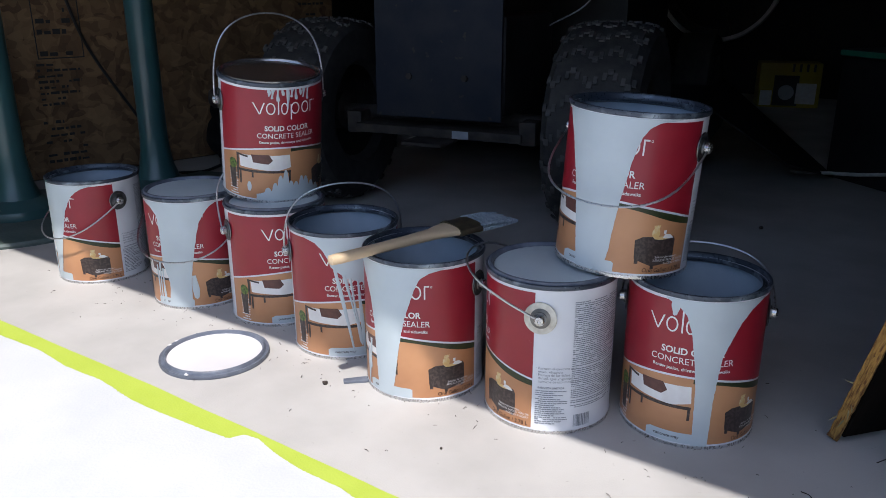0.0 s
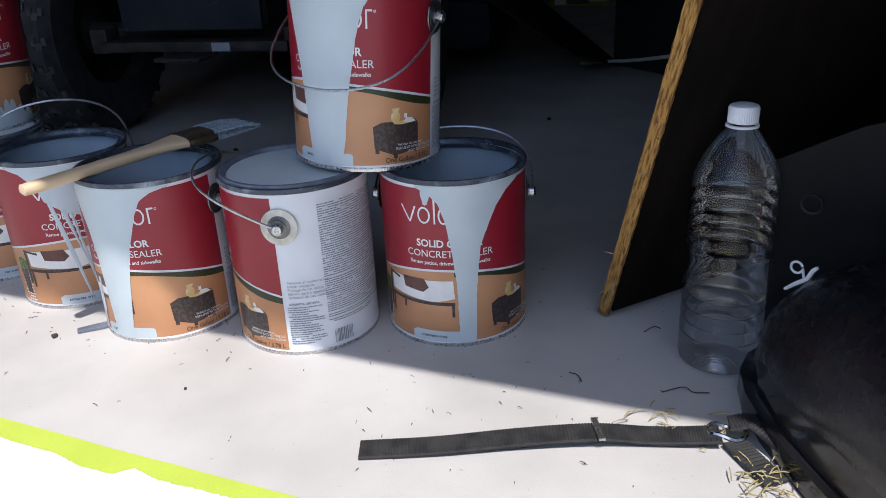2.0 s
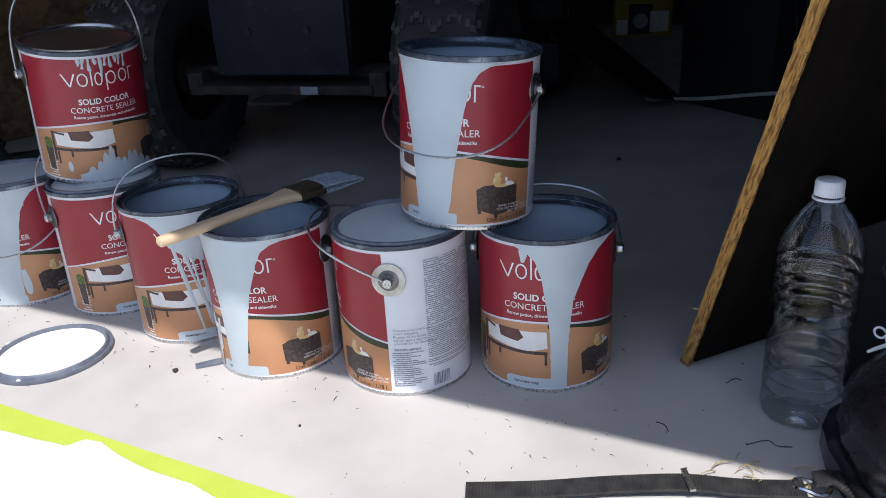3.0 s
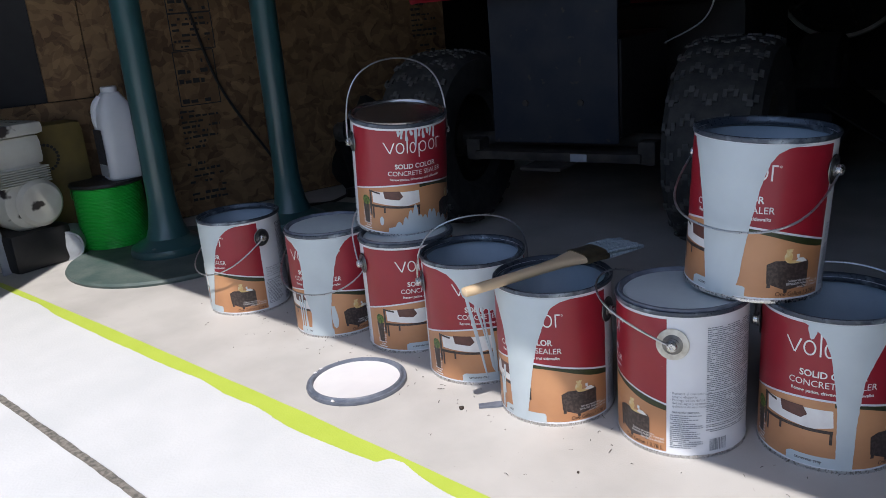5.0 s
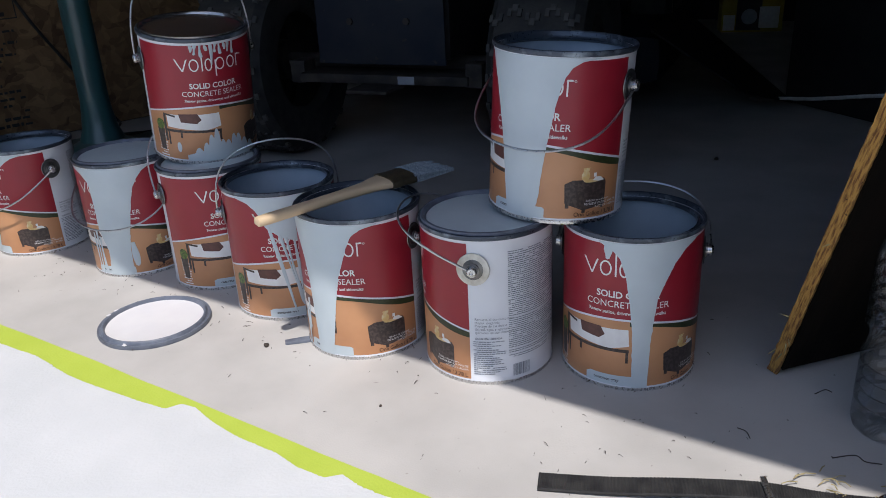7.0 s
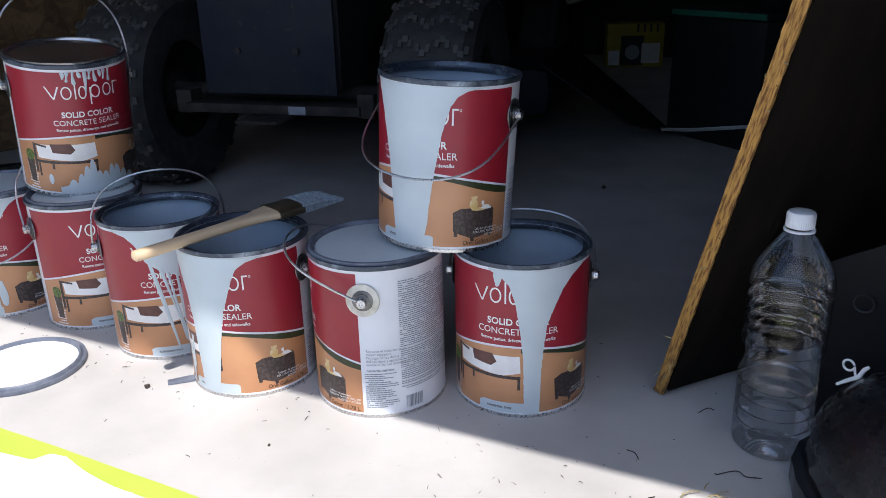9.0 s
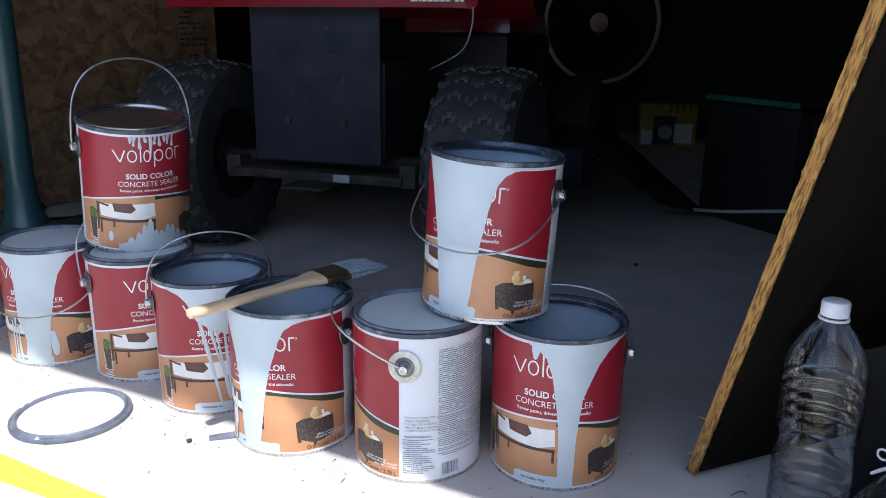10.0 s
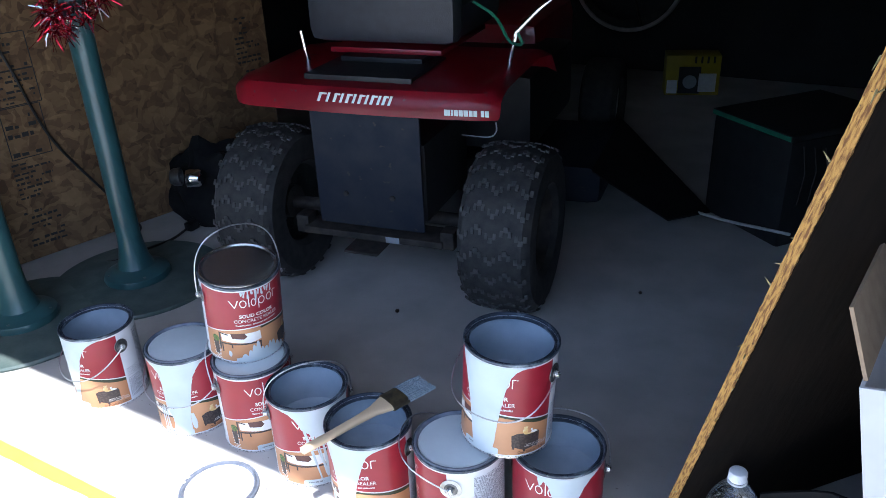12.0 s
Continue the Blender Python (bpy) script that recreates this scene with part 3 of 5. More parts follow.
def join(bm, b2):
    me = bpy.data.meshes.new("tmp")
    b2.to_mesh(me)
    b2.free()
    bm.from_mesh(me)
    bpy.data.meshes.remove(me)


def photo_small():
    bm = bmesh.new()
    join(bm, can_text("Sellador de concreto", 0.0038, 74, 0.0252, align="RIGHT"))
    join(bm, can_text("RENUEVE PATIOS, V\u00cdAS DE", 0.0040, 83, 0.0212, align="RIGHT"))
    join(bm, can_text("ACCESO Y ACERA", 0.0040, 83, 0.0172, align="RIGHT"))
    text_bars(bm, -71, -58, 0.010, 0.048, 0.0042, 0.0022, 6)
    return bm


def gallon_text():
    return can_text("One Gallon / 3.78 L", 0.0072, 62, 0.0085, heavy=0.0001)


def back_bars():
    bm = bmesh.new()
    text_bars(bm, 118.5, 190, 0.034, 0.170, 0.0025, 0.0013, 11, 0.95)
    text_bars(bm, 88, 116, 0.012, 0.058, 0.0027, 0.0014, 12, 0.95)
    for k, line in enumerate(("\u00b7 Renueva el concreto para", "  mayor elegancia", "\u00b7 Protege de los da\u00f1os", "  del sol, agua y agentes", "  qu\u00edmicos de uso dom\u00e9stico")):
        join(bm, can_text(line, 0.0046, 88, 0.0855 - 0.0043 * k, align="LEFT"))
    join(bm, can_text("GARANT\u00cdA LIMITADA", 0.0034, 101, 0.0605, heavy=0.00012))
    text_bars(bm, -128, -92, 0.012, 0.075, 0.0036, 0.0014, 14)
    text_bars(bm, 200, 228, 0.02, 0.165, 0.0036, 0.0014, 15)
    rnd = random.Random(2)
    a = 122.0
    while a < 138:
        w = rnd.choice((0.35, 0.6, 1.0))
        patch_s(a, a + w, 0.0085, 0.0245, 0.0006, 2, bm)
        a += w + rnd.choice((0.35, 0.6))
    return bm


def tab_shape():
    return poly([(-32, 0.0055), (18, 0.0055), (18, 0.0165), (16, 0.0185), (-28, 0.0185), (-32, 0.0155)], 0.0006)


def tab_text():
    return can_text("concrete gray", 0.0056, -14, 0.0105, heavy=0.0001)


def ear_disc():
    return lathed([(0, 0), (0.0125, 0), (0.0125, 0.0012), (0.0085, 0.0022), (0.0085, 0.004), (0.0062, 0.0042), (0, 0.0042)], 24)


def washer():
    return lathed([(0.0, 0), (0.0200, 0), (0.0195, 0.0008), (0, 0.0012)], 28)


def ear_plate():
    return lathed([(0.0, 0), (0.0172, 0), (0.0165, 0.0012), (0.0135, 0.0008), (0, 0.0009)], 28)


def ear_stub():
    return lathed([(0, 0), (0.006, 0), (0.0065, 0.009), (0.005, 0.011), (0.0022, 0.0115), (0, 0.0095)], 20)


def drip(bm, a, top, bottom, w, drift=0.0, off=0.0011, seed=0):
    """One run of paint with a rounded end."""
    n = 14
    rows = []
    for i in range(n + 1):
        z = top + (bottom - top) * i / n
        t = i / n
        half = w * (0.75 + 0.25 * math.sin(t * 5 + seed)) * (1 if t < 0.9 else math.sqrt(max(0.02, 1 - ((t - 0.9) / 0.1) ** 2)))
        mid = a + drift * t + 0.6 * math.sin(t * 3 + seed)
        rows.append((bm.verts.new((rad(mid - half), z, 0)), bm.verts.new((rad(mid), z, 0.0006)), bm.verts.new((rad(mid + half), z, 0))))
    for p, q in zip(rows, rows[1:]):
        for k in range(2):
            bm.faces.new((p[k], p[k + 1], q[k + 1], q[k]))
    wrap(bm, [v for r in rows for v in r], off)
    return bm


def rough_edge(table, amp, seed):
    return lambda z: lerp(table, z) + amp * noise.noise(Vector((z * 160, seed, 0))) + 0.4 * amp * noise.noise(Vector((z * 700, seed, 2)))


def bail_pts(lean, reach=0.118, half=0.0915, z=0.150, bulge=0.22):
    """The wire from ear to ear; lean: degrees from upright towards the label."""
    out = []
    for k in range(33):
        a = math.pi * k / 32
        y = half * math.cos(a) * (1 + bulge * math.sin(a) ** 2)
        h = reach * math.sin(a) ** 0.8
        out.append((h * math.sin(radians(lean)), -y, z + h * math.cos(radians(lean))))
    return out


def paint_can(x, y, z, turn, label, state="open", stripe=None, drips=(), splash=False, bail=None, reach=0.118, tilt=(0, 0), fill=0.11, tab=True, bulge=0.22, pale_ear=False):
    ob = thing("paint_can", label, "paint can", pose(x, y, z, tilt[0], tilt[1], turn) @ Matrix.Diagonal((1, 1, 1.0415, 1)), group="paint cans")
    part("body", share("can_body", lambda: lathed([(0.070, 0.004), (0.0795, 0.004), (0.0795, 0.0), (0.0832, 0.0), (0.0832, 0.004), (R, 0.006), (R, 0.181),
         (0.0830, 0.1830), (0.0832, 0.1845), (0.0805, 0.1845), (0.0803, 0.006), (0.070, 0.006)], 96, True), TIN_WHITE), None, ob)
    part("bottom", share("can_bottom", lambda: lathed([(0, 0.003), (0.0805, 0.003), (0.0805, 0.006), (0, 0.006)], 48, True), STEEL), None, ob)
    part("seam", share("can_seam", lambda: lathed([(0.0795, -0.0002), (0.0838, -0.0002), (0.084, 0.002), (0.0836, 0.0038), (0.0829, 0.0042)], 96), STEEL), None, ob)
    part("rim", share("can_rim", lambda: lathed([(0.0828, 0.1838), (0.0844, 0.1848), (0.0850, 0.1872), (0.0846, 0.1898), (0.0832, 0.1905), (0.0812, 0.1895), (0.0805, 0.184),
         (0.0785, 0.1815), (0.0765, 0.183), (0.0755, 0.186), (0.0738, 0.1865), (0.073, 0.184), (0.0735, 0.181), (0.080, 0.178)], 96, True), RIM), None, ob, "rim smeared with grey paint")
    part("red_panel", share("red_panel", lambda: patch_s(-85, 85, lambda a: border(a) + 0.0013, 0.1805), RED), None, ob, "deep red printed panel")
    part("photo_panel", share("photo_panel", lambda: patch_s(-85, 85, 0.0062, lambda a: border(a) - 0.0013, 0.0003), ORANGE), None, ob, "terracotta patio picture")
    for nm, fn, mt in (("hedge_print", lambda: patch_s(4, 85, lambda a: border(a) - 0.0075 + 0.002 * math.sin(radians(a * 4)), lambda a: border(a) - 0.0013, 0.0005), HEDGE),
                       ("sofa_print", sofa_white, PRINTWHITE), ("sofa_frame_print", sofa_frame, PRINTDARK), ("pillow_print", pillow, PRINTBROWN),
                       ("plant_print", plant, PRINTGREEN), ("pot_print", pot, PRINTDARK), ("table_print", table_print, PRINTDARK), ("pitcher_print", pitcher, PRINTYELLOW),
                       ("napkin_print", napkin, PRINTWHITE), ("small_print", photo_small, PRINTWHITE), ("volume_text", gallon_text, INK),
                       ("back_print", back_bars, PRINTGREY), ("maker_mark", wordmark, PRINTWHITE), ("product_text", white_writing, PRINTWHITE)):
        low = pose(0, 0, -0.006, 0, 0, 2.5) if nm in ("table_print", "pitcher_print", "napkin_print") else None
        pr = part(nm, share(nm, fn, mt), None, ob, at=low)
        if nm in ("small_print", "back_print", "product_text", "volume_text"):
            tagged(pr, kind="stuff")
    if tab:
        part("colour_tab", share("colour_tab", tab_shape, PAINT), None, ob, "grey colour tab")
        part("colour_name", share("colour_name", tab_text, PRINTDARK), None, ob)
    for side in (-1, 1):
        m = pose(0, side * (R + 0.0002), 0.150, -90 * side, 0, 0)
        ear = part("bail_ear", share("bail_ear", ear_disc, EARSTEEL), None, ob, at=m @ pose(0, 0, 0.0008))
        if pale_ear:
            part("washer", share("ear_washer", washer, WASHER), None, ear, "pale paint-stained washer")
        else:
            part("ear_plate", share("ear_plate", ear_plate, EARSTEEL), None, ear)
        part("stub", share("ear_stub", ear_stub, STEEL), None, ear)
    if bail is not None:
        part("bail_handle", tubed(bail_pts(bail, reach, bulge=bulge), 0.0014, 8), WIRE, ob, "thin wire handle")
    if state == "open":
        part("lining", share("can_lining", lambda: lathed([(0.0802, 0.179), (0.0798, 0.150), (0.0798, 0.012), (0.0785, 0.0075), (0, 0.0072)], 64), INNERPAINT), None, ob, "inside coated with blue-grey paint")
        part("paint", lathed([(0.0797, fill + 0.0015), (0.077, fill), (0, fill)], 64), INNERPAINT, ob, "left-over blue-grey paint")
    else:
        lm = {"painted": PAINT, "metal": LIDMETAL}[state]
        part("lid", share("can_lid_" + state, lambda: lathed([(0.0815, 0.1888), (0.0808, 0.1925), (0.0785, 0.1930), (0.0768, 0.1915), (0.0755, 0.1872), (0.0742, 0.1868),
             (0.0722, 0.1895), (0.070, 0.1898), (0, 0.1898)], 96), lm), None, ob, "closed lid")
        if state == "painted":
            part("lid_edge", share("lid_edge", lambda: lathed([(0.0817, 0.1890), (0.0811, 0.1931), (0.0784, 0.1936), (0.0765, 0.1918), (0.0752, 0.1877), (0.0745, 0.1874)], 96), GASKET), None, ob, "dark smeared lid edge")
    if stripe:
        left, right = stripe
        part("paint_run", patch_z(rough_edge(left, 0.4, turn), rough_edge(right, 0.45, turn + 9), 0.004, 0.1832, 90, 0.0010), PAINT, ob, "thick run of blue-grey paint")
    if drips:
        for k, run in enumerate(drips):
            part("paint_drip", drip(bmesh.new(), *run, seed=k * 1.7), PAINT, ob, "thin paint drip")
    if splash:
        bm = bmesh.new()
        fingers = ((-29, 4, 0.015), (-22, 5, 0.026), (-14, 4, 0.034), (-8, 4, 0.046), (-2, 4, 0.055), (4, 4, 0.036), (10, 4.5, 0.034), (17, 4, 0.042), (23, 4.5, 0.040), (31, 5, 0.030), (40, 5, 0.022))

        def crest(a):
            z = 0.010 + 0.014 * math.cos(radians((a - 4) * 1.9)) + 0.002 * noise.noise(Vector((a * 0.8, 1, 0)))
            for mid, wd, hh in fingers:
                if abs(a - mid) < wd:
                    z = max(z, hh * (1 - ((a - mid) / wd) ** 2) ** 0.35)
            return max(z, 0.0045)

        patch_s(-35, 46, 0.004, crest, 0.0011, 0.5, bm)
        blob(bm, -43, 0.026, 2.6, 0.008, 0.0012, wob=0.4, seed=2)
        part("paint_splash", bm, PAINT, ob, "splash of grey paint")
    return ob


# runs: (height, degrees) for the left and the right border
paint_can(-1.2577, 0.8022, 0, -84.4, "open paint can with thick grey run, handle hanging in front", "open",
          ([(0.004, -14), (0.06, -10), (0.10, -17), (0.13, -27), (0.178, -48)], [(0.004, -3), (0.052, 6), (0.077, 10), (0.111, 17), (0.136, 22), (0.160, 31), (0.172, 40), (0.178, 48), (0.182, 62)]),
          drips=((-22, 0.1, 0.012, 1.6), (-18, 0.1, 0.004, 1.3)), bail=122, fill=0.05, bulge=0.1)
paint_can(-1.006, 0.8738, 0, -55.5, "closed paint can with grey-painted lid and broad run", "painted",
          ([(0.004, -13), (0.046, -10), (0.082, -18), (0.134, -18), (0.160, -20), (0.174, -30), (0.182, -50)], [(0.016, 16), (0.047, 17), (0.076, 20), (0.112, 25), (0.148, 31), (0.164, 38), (0.175, 45), (0.182, 55)]),
          drips=((-29, 0.075, 0.012, 1.6), (-24, 0.08, 0.004, 1.8), (-19, 0.07, 0.006, 2.2), (21, 0.06, 0.018, 4)), bail=122, bulge=0.1)
paint_can(-0.838, 0.9334, 0, -13.1, "paint can under a stacked can, label nearly clean", "painted", drips=((30, 0.178, 0.155, 3), (50, 0.178, 0.12, 2.5)), bail=-35)
paint_can(-0.8833, 0.9614, 0.2094, -16.9, "closed paint can stacked on another, splashed at the foot", "metal",
          drips=tuple((a, 0.181, b, 1.9) for a, b in ((-19, 0.171), (-15, 0.167), (-9, 0.163), (-4, 0.172), (1, 0.150), (6, 0.169), (11, 0.165), (16, 0.171), (20, 0.167), (26, 0.163))),
          splash=True, bail=-8, reach=0.126, tab=False, tilt=(-0.2, 8.9))
paint_can(-0.659, 0.9371, 0, -27.2, "open paint can with branching grey drips over its label", "open",
          ([(0.004, 8), (0.07, 14), (0.118, 6), (0.124, -9), (0.141, -25), (0.153, -28), (0.165, -33), (0.176, -42), (0.182, -57)], [(0.004, 26), (0.07, 25), (0.12, 27), (0.14, 40), (0.182, 60)]),
          drips=((-22, 0.143, 0.006, 2.0, 18), (-13, 0.130, 0.05, 1.8, 14), (-6, 0.125, 0.02, 2.0, 10), (2, 0.120, 0.012, 2.0, 4)), bail=8, reach=0.097, fill=0.10)
paint_can(-0.4785, 0.9334, 0, -73.9, "open paint can with a wide grey run, brush laid across", "open",
          ([(0.004, -19), (0.024, -20), (0.059, -22), (0.100, -24), (0.133, -29), (0.158, -38), (0.180, -52)], [(0.004, -1), (0.02, 0), (0.04, 2), (0.069, 5), (0.094, 8), (0.119, 12), (0.139, 17), (0.156, 21), (0.170, 26), (0.178, 35), (0.182, 50)]),
          drips=((-36, 0.06, 0.006, 3.0), (-31, 0.075, 0.03, 2.0)), fill=0.115)
paint_can(-0.3037, 0.9921, 0, -151.5, "closed paint can turned to its printed back, grey lid", "painted", bail=66, reach=0.118, pale_ear=True)
paint_can(-0.1534, 1.091, 0, -64.1, "open paint can with grey funnel-shaped run", "open",
          ([(0.010, 7), (0.075, 6), (0.111, 3), (0.145, -1), (0.165, -6), (0.175, -13), (0.182, -24)], [(0.008, 20), (0.064, 21), (0.094, 23), (0.118, 25), (0.137, 31), (0.157, 38), (0.172, 48), (0.182, 64)]),
          drips=((-16, 0.180, 0.163, 3.5),), bail=-58, reach=0.100, fill=0.12)
paint_can(-0.253, 1.0685, 0.2015, -82.6, "open paint can balanced on two others, wide grey run", "open",
          ([(0.004, -16), (0.019, -17), (0.060, -21), (0.098, -25), (0.125, -30), (0.152, -36), (0.180, -46)], [(0.004, 9), (0.033, 13), (0.053, 14), (0.076, 16), (0.104, 19), (0.131, 22), (0.148, 25), (0.163, 28), (0.174, 34), (0.180, 42), (0.183, 60)]),
          drips=((0, 0.02, 0.004, 3),), bail=123, fill=0.09, bulge=0.27, tilt=(-3.0, -1.1))

# ---- brush, lid and small things on the floor ----
brush = thing("paint_brush", "flat paint brush with pale wooden handle, laid across an open can", "paint brush",
              look((-0.505, 0.794, 0.1985), (-0.452, 1.067, 0.207)) @ pose(0, 0, 0, -90, 0, 0) @ Matrix.Diagonal((1.02, 1.20, 0.92, 1)))


def bar_loft(rows, n=16):
    """Rounded bar: rows of (y, half width, half thickness, z)."""
    bm = bmesh.new()
    rings = []
    for y, w, h, z in rows:
        rings.append([bm.verts.new((w * math.copysign(abs(math.cos(2 * math.pi * k / n)) ** 0.7, math.cos(2 * math.pi * k / n)), y,
                                    z + h * math.copysign(abs(math.sin(2 * math.pi * k / n)) ** 0.7, math.sin(2 * math.pi * k / n)))) for k in range(n)])
    for a, b in zip(rings, rings[1:]):
        for k in range(n):
            bm.faces.new((a[k], a[(k + 1) % n], b[(k + 1) % n], b[k]))
    bm.faces.new(rings[0][::-1])
    bm.faces.new(rings[-1])
    return bm


part("handle", bar_loft([(-0.002, 0.003, 0.003, 0.004), (0.0, 0.0075, 0.0065, 0.004), (0.01, 0.0085, 0.007, 0.004), (0.06, 0.0085, 0.007, 0.005), (0.10, 0.0095, 0.007, 0.006),
                         (0.130, 0.013, 0.007, 0.007), (0.147, 0.020, 0.007, 0.008), (0.158, 0.024, 0.007, 0.008)]), BEECH, brush)
part("ferrule", bar_loft([(0.156, 0.0262, 0.0085, 0.008), (0.161, 0.0268, 0.0088, 0.008), (0.163, 0.0262, 0.0082, 0.008), (0.180, 0.0262, 0.0082, 0.008), (0.182, 0.0268, 0.0088, 0.008), (0.187, 0.0264, 0.0084, 0.008)]), FERRULE, brush)
bb = bmesh.new()
rnd = random.Random(6)
for k in range(120):
    x = rnd.uniform(-0.025, 0.025)
    zz = rnd.uniform(-0.0065, 0.0065)
    ln = 0.052 + 0.16 * (x + 0.025) * 0.25 + rnd.uniform(-0.006, 0.003)
    tube(bb, [(x, 0.185, 0.008 + zz), (x * 1.06, 0.185 + ln * 0.6, 0.008 + zz * 0.8), (x * 1.10, 0.185 + ln, 0.006 + zz * 0.3)], lambda t: 0.0016 * (1 - 0.5 * t), 5)
part("bristles", bb, BRISTLE, brush, "bristles stiff with grey paint")

lid = thing("can_lid", "loose can lid lying upside down, white lining, dark grey rim", "can lid", pose(-0.751, 0.752, 0.0, 0, 0, 20) @ Matrix.Diagonal((0.965, 0.965, 1, 1)))
part("lining", lathed([(0, 0.0042), (0.071, 0.0042), (0.073, 0.0046)], 64), LIDWHITE, lid)
part("rim", lathed([(0.0725, 0.0005), (0.0730, 0.0065), (0.0745, 0.0095), (0.0765, 0.0100), (0.0780, 0.0085), (0.0790, 0.0055), (0.081, 0.0050), (0.0840, 0.0065), (0.0848, 0.0030), (0.084, 0.0003)], 80, True),
     GASKET, lid, "dark rim with flaking paint")
bm = bmesh.new()
for k in range(3):
    a = rnd.uniform(0, 6.28)
    slab(bm, [(0.0775 * math.cos(a + d * 0.02) * f, 0.0775 * math.sin(a + d * 0.02) * f) for d, f in ((-2, 0.99), (0, 1.02), (3, 1.06), (2, 1.10), (-1, 1.08))], 0.0068, 0.0076)
part("paint_flakes", bm, LIDWHITE, lid, soft=False)

stick = bmesh.new()
slab(stick, [(0, -0.005), (0.03, -0.007), (0.055, -0.004), (0.06, 0), (0.055, 0.004), (0.03, 0.007), (0, 0.005)], 0.0, 0.003)
solo("paint_chip", stick, GASKET, "flat grey flake of dried paint beside a can", "paint chip", pose(-0.542, 0.834, 0.0006, 0, 0, 55))


def clump(bm, r, seed, sub=2):
    rr = bmesh.ops.create_icosphere(bm, subdivisions=sub, radius=r)
    for v in rr["verts"]:
        v.co *= 1 + 0.35 * noise.noise(v.co * (1.4 / r) + Vector((seed, 0, 0)))
        v.co.z = max(v.co.z, -r * 0.5) + r * 0.5
    return bm


for k, (x, y, r) in enumerate(((-0.557, 0.813, 0.0036), (-0.324, 0.810, 0.0018), (-0.438, 1.986, 0.005), (-0.94, 1.494, 0.006))):
    solo("pebble", clump(bmesh.new(), r, k), TWIG, "tiny dark crumb of grit on the concrete", "pebble", pose(x, y, 0.0))
rnd = random.Random(11)
bm = bmesh.new()
for k in range(230):
    u, v = rnd.uniform(-1.2, 0.35), rnd.uniform(0.76, 1.25)
    if rnd.random() < 0.5:
        u, v = rnd.gauss(0.12, 0.12), rnd.gauss(0.93, 0.09)
    if k > 110:          # crumbs gathered along the feet of the cans
        u = rnd.uniform(-1.15, -0.15)
        v = 0.93 + 0.12 * (u + 0.4) ** 2 + rnd.gauss(0, 0.035)
    if v < 0.765:
        continue
    p = G @ Vector((u, v, 0.0012))
    a = rnd.uniform(0, 6.28)
    l = rnd.uniform(0.001, 0.005) if rnd.random() < 0.85 else rnd.uniform(0.005, 0.009)
    q = p + Vector((math.cos(a) * l, math.sin(a) * l, rnd.uniform(0, 0.0015)))
    tube(bm, [p, (p + q) / 2 + Vector((0, 0, 0.001)), q], rnd.uniform(0.0002, 0.00045), 4)
solo("debris", bm, TWIG, "scattered crumbs and bits of dry grass on the floor", "debris", kind="stuff")
for pts in (((0.118, 1.034, 0.002), (0.135, 1.050, 0.004), (0.146, 1.047, 0.003), (0.160, 1.053, 0.003)),
            ((0.064, 1.143, 0.002), (0.071, 1.156, 0.004), (0.078, 1.159, 0.002)),
            ((0.022, 1.025, 0.002), (0.032, 1.023, 0.003), (0.040, 1.015, 0.002))):
    solo("twig", tubed(bez(pts, 6), 0.0006, 5), TWIG, "thin dark twig lying on the floor", "twig")

# ---- leaning board, bottle, black hood, strap ----
e = Vector((0.283, -0.290, 1.0)).normalized()
w = Vector((0.06, 0.998, 0.0))
w = (w - w.dot(e) * e).normalized()
tk = w.cross(e).normalized()
lean = Matrix((w, tk, e)).transposed().to_4x4()
board = thing("leaning_board", "rough brown wooden sheet leaning with its sawn edge forward", "board", Matrix.Translation((0.009, 1.158, 0.0)) @ lean)


def rough_slab(x0, x1, y0, y1, z0, z1, nz, amp, seed):
    """A long board whose edges are torn and uneven."""
    bm = bmesh.new()
    rows = []
    corners = [(x0, y0), ((x0 * 3 + x1) / 4, y0), (x1, y0), (x1, y1), ((x0 * 3 + x1) / 4, y1), (x0, y1), (x0, (y0 + y1) / 2)]
    for i in range(nz + 1):
        z = z0 + (z1 - z0) * i / nz
        rows.append([bm.verts.new((x + amp * noise.noise(Vector((z * 90, k * 7 + seed, 0))), y + amp * noise.noise(Vector((z * 90, k * 7 + seed, 9))), z)) for k, (x, y) in enumerate(corners)])
    n = len(corners)
    for a, b in zip(rows, rows[1:]):
        for k in range(n):
            bm.faces.new((a[k], a[(k + 1) % n], b[(k + 1) % n], b[k]))
    bm.faces.new(rows[0][::-1])
    bm.faces.new(rows[-1])
    return bm


part("edge", rough_slab(0, 0.006, -0.0085, 0.0045, 0.004, 1.75, 420, 0.0013, 1), BOARDEDGE, board, "splintered golden edge")
# the sheet behind the edge runs back and to the side, its foot on the floor
w2 = Vector((0.5, 0.866, 0.0))
rise = w2.dot(e)
w2 = (w2 - rise * e).normalized()
lean2 = Matrix((w2, w2.cross(e).normalized(), e)).transposed().to_4x4()
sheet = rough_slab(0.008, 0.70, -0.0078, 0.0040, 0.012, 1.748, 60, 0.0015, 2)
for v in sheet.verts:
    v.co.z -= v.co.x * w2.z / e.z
part("face", sheet, BOARDFACE, board, "board face, its shade painted near black", at=lean.inverted() @ lean2)
bm = bmesh.new()
rnd = random.Random(9)
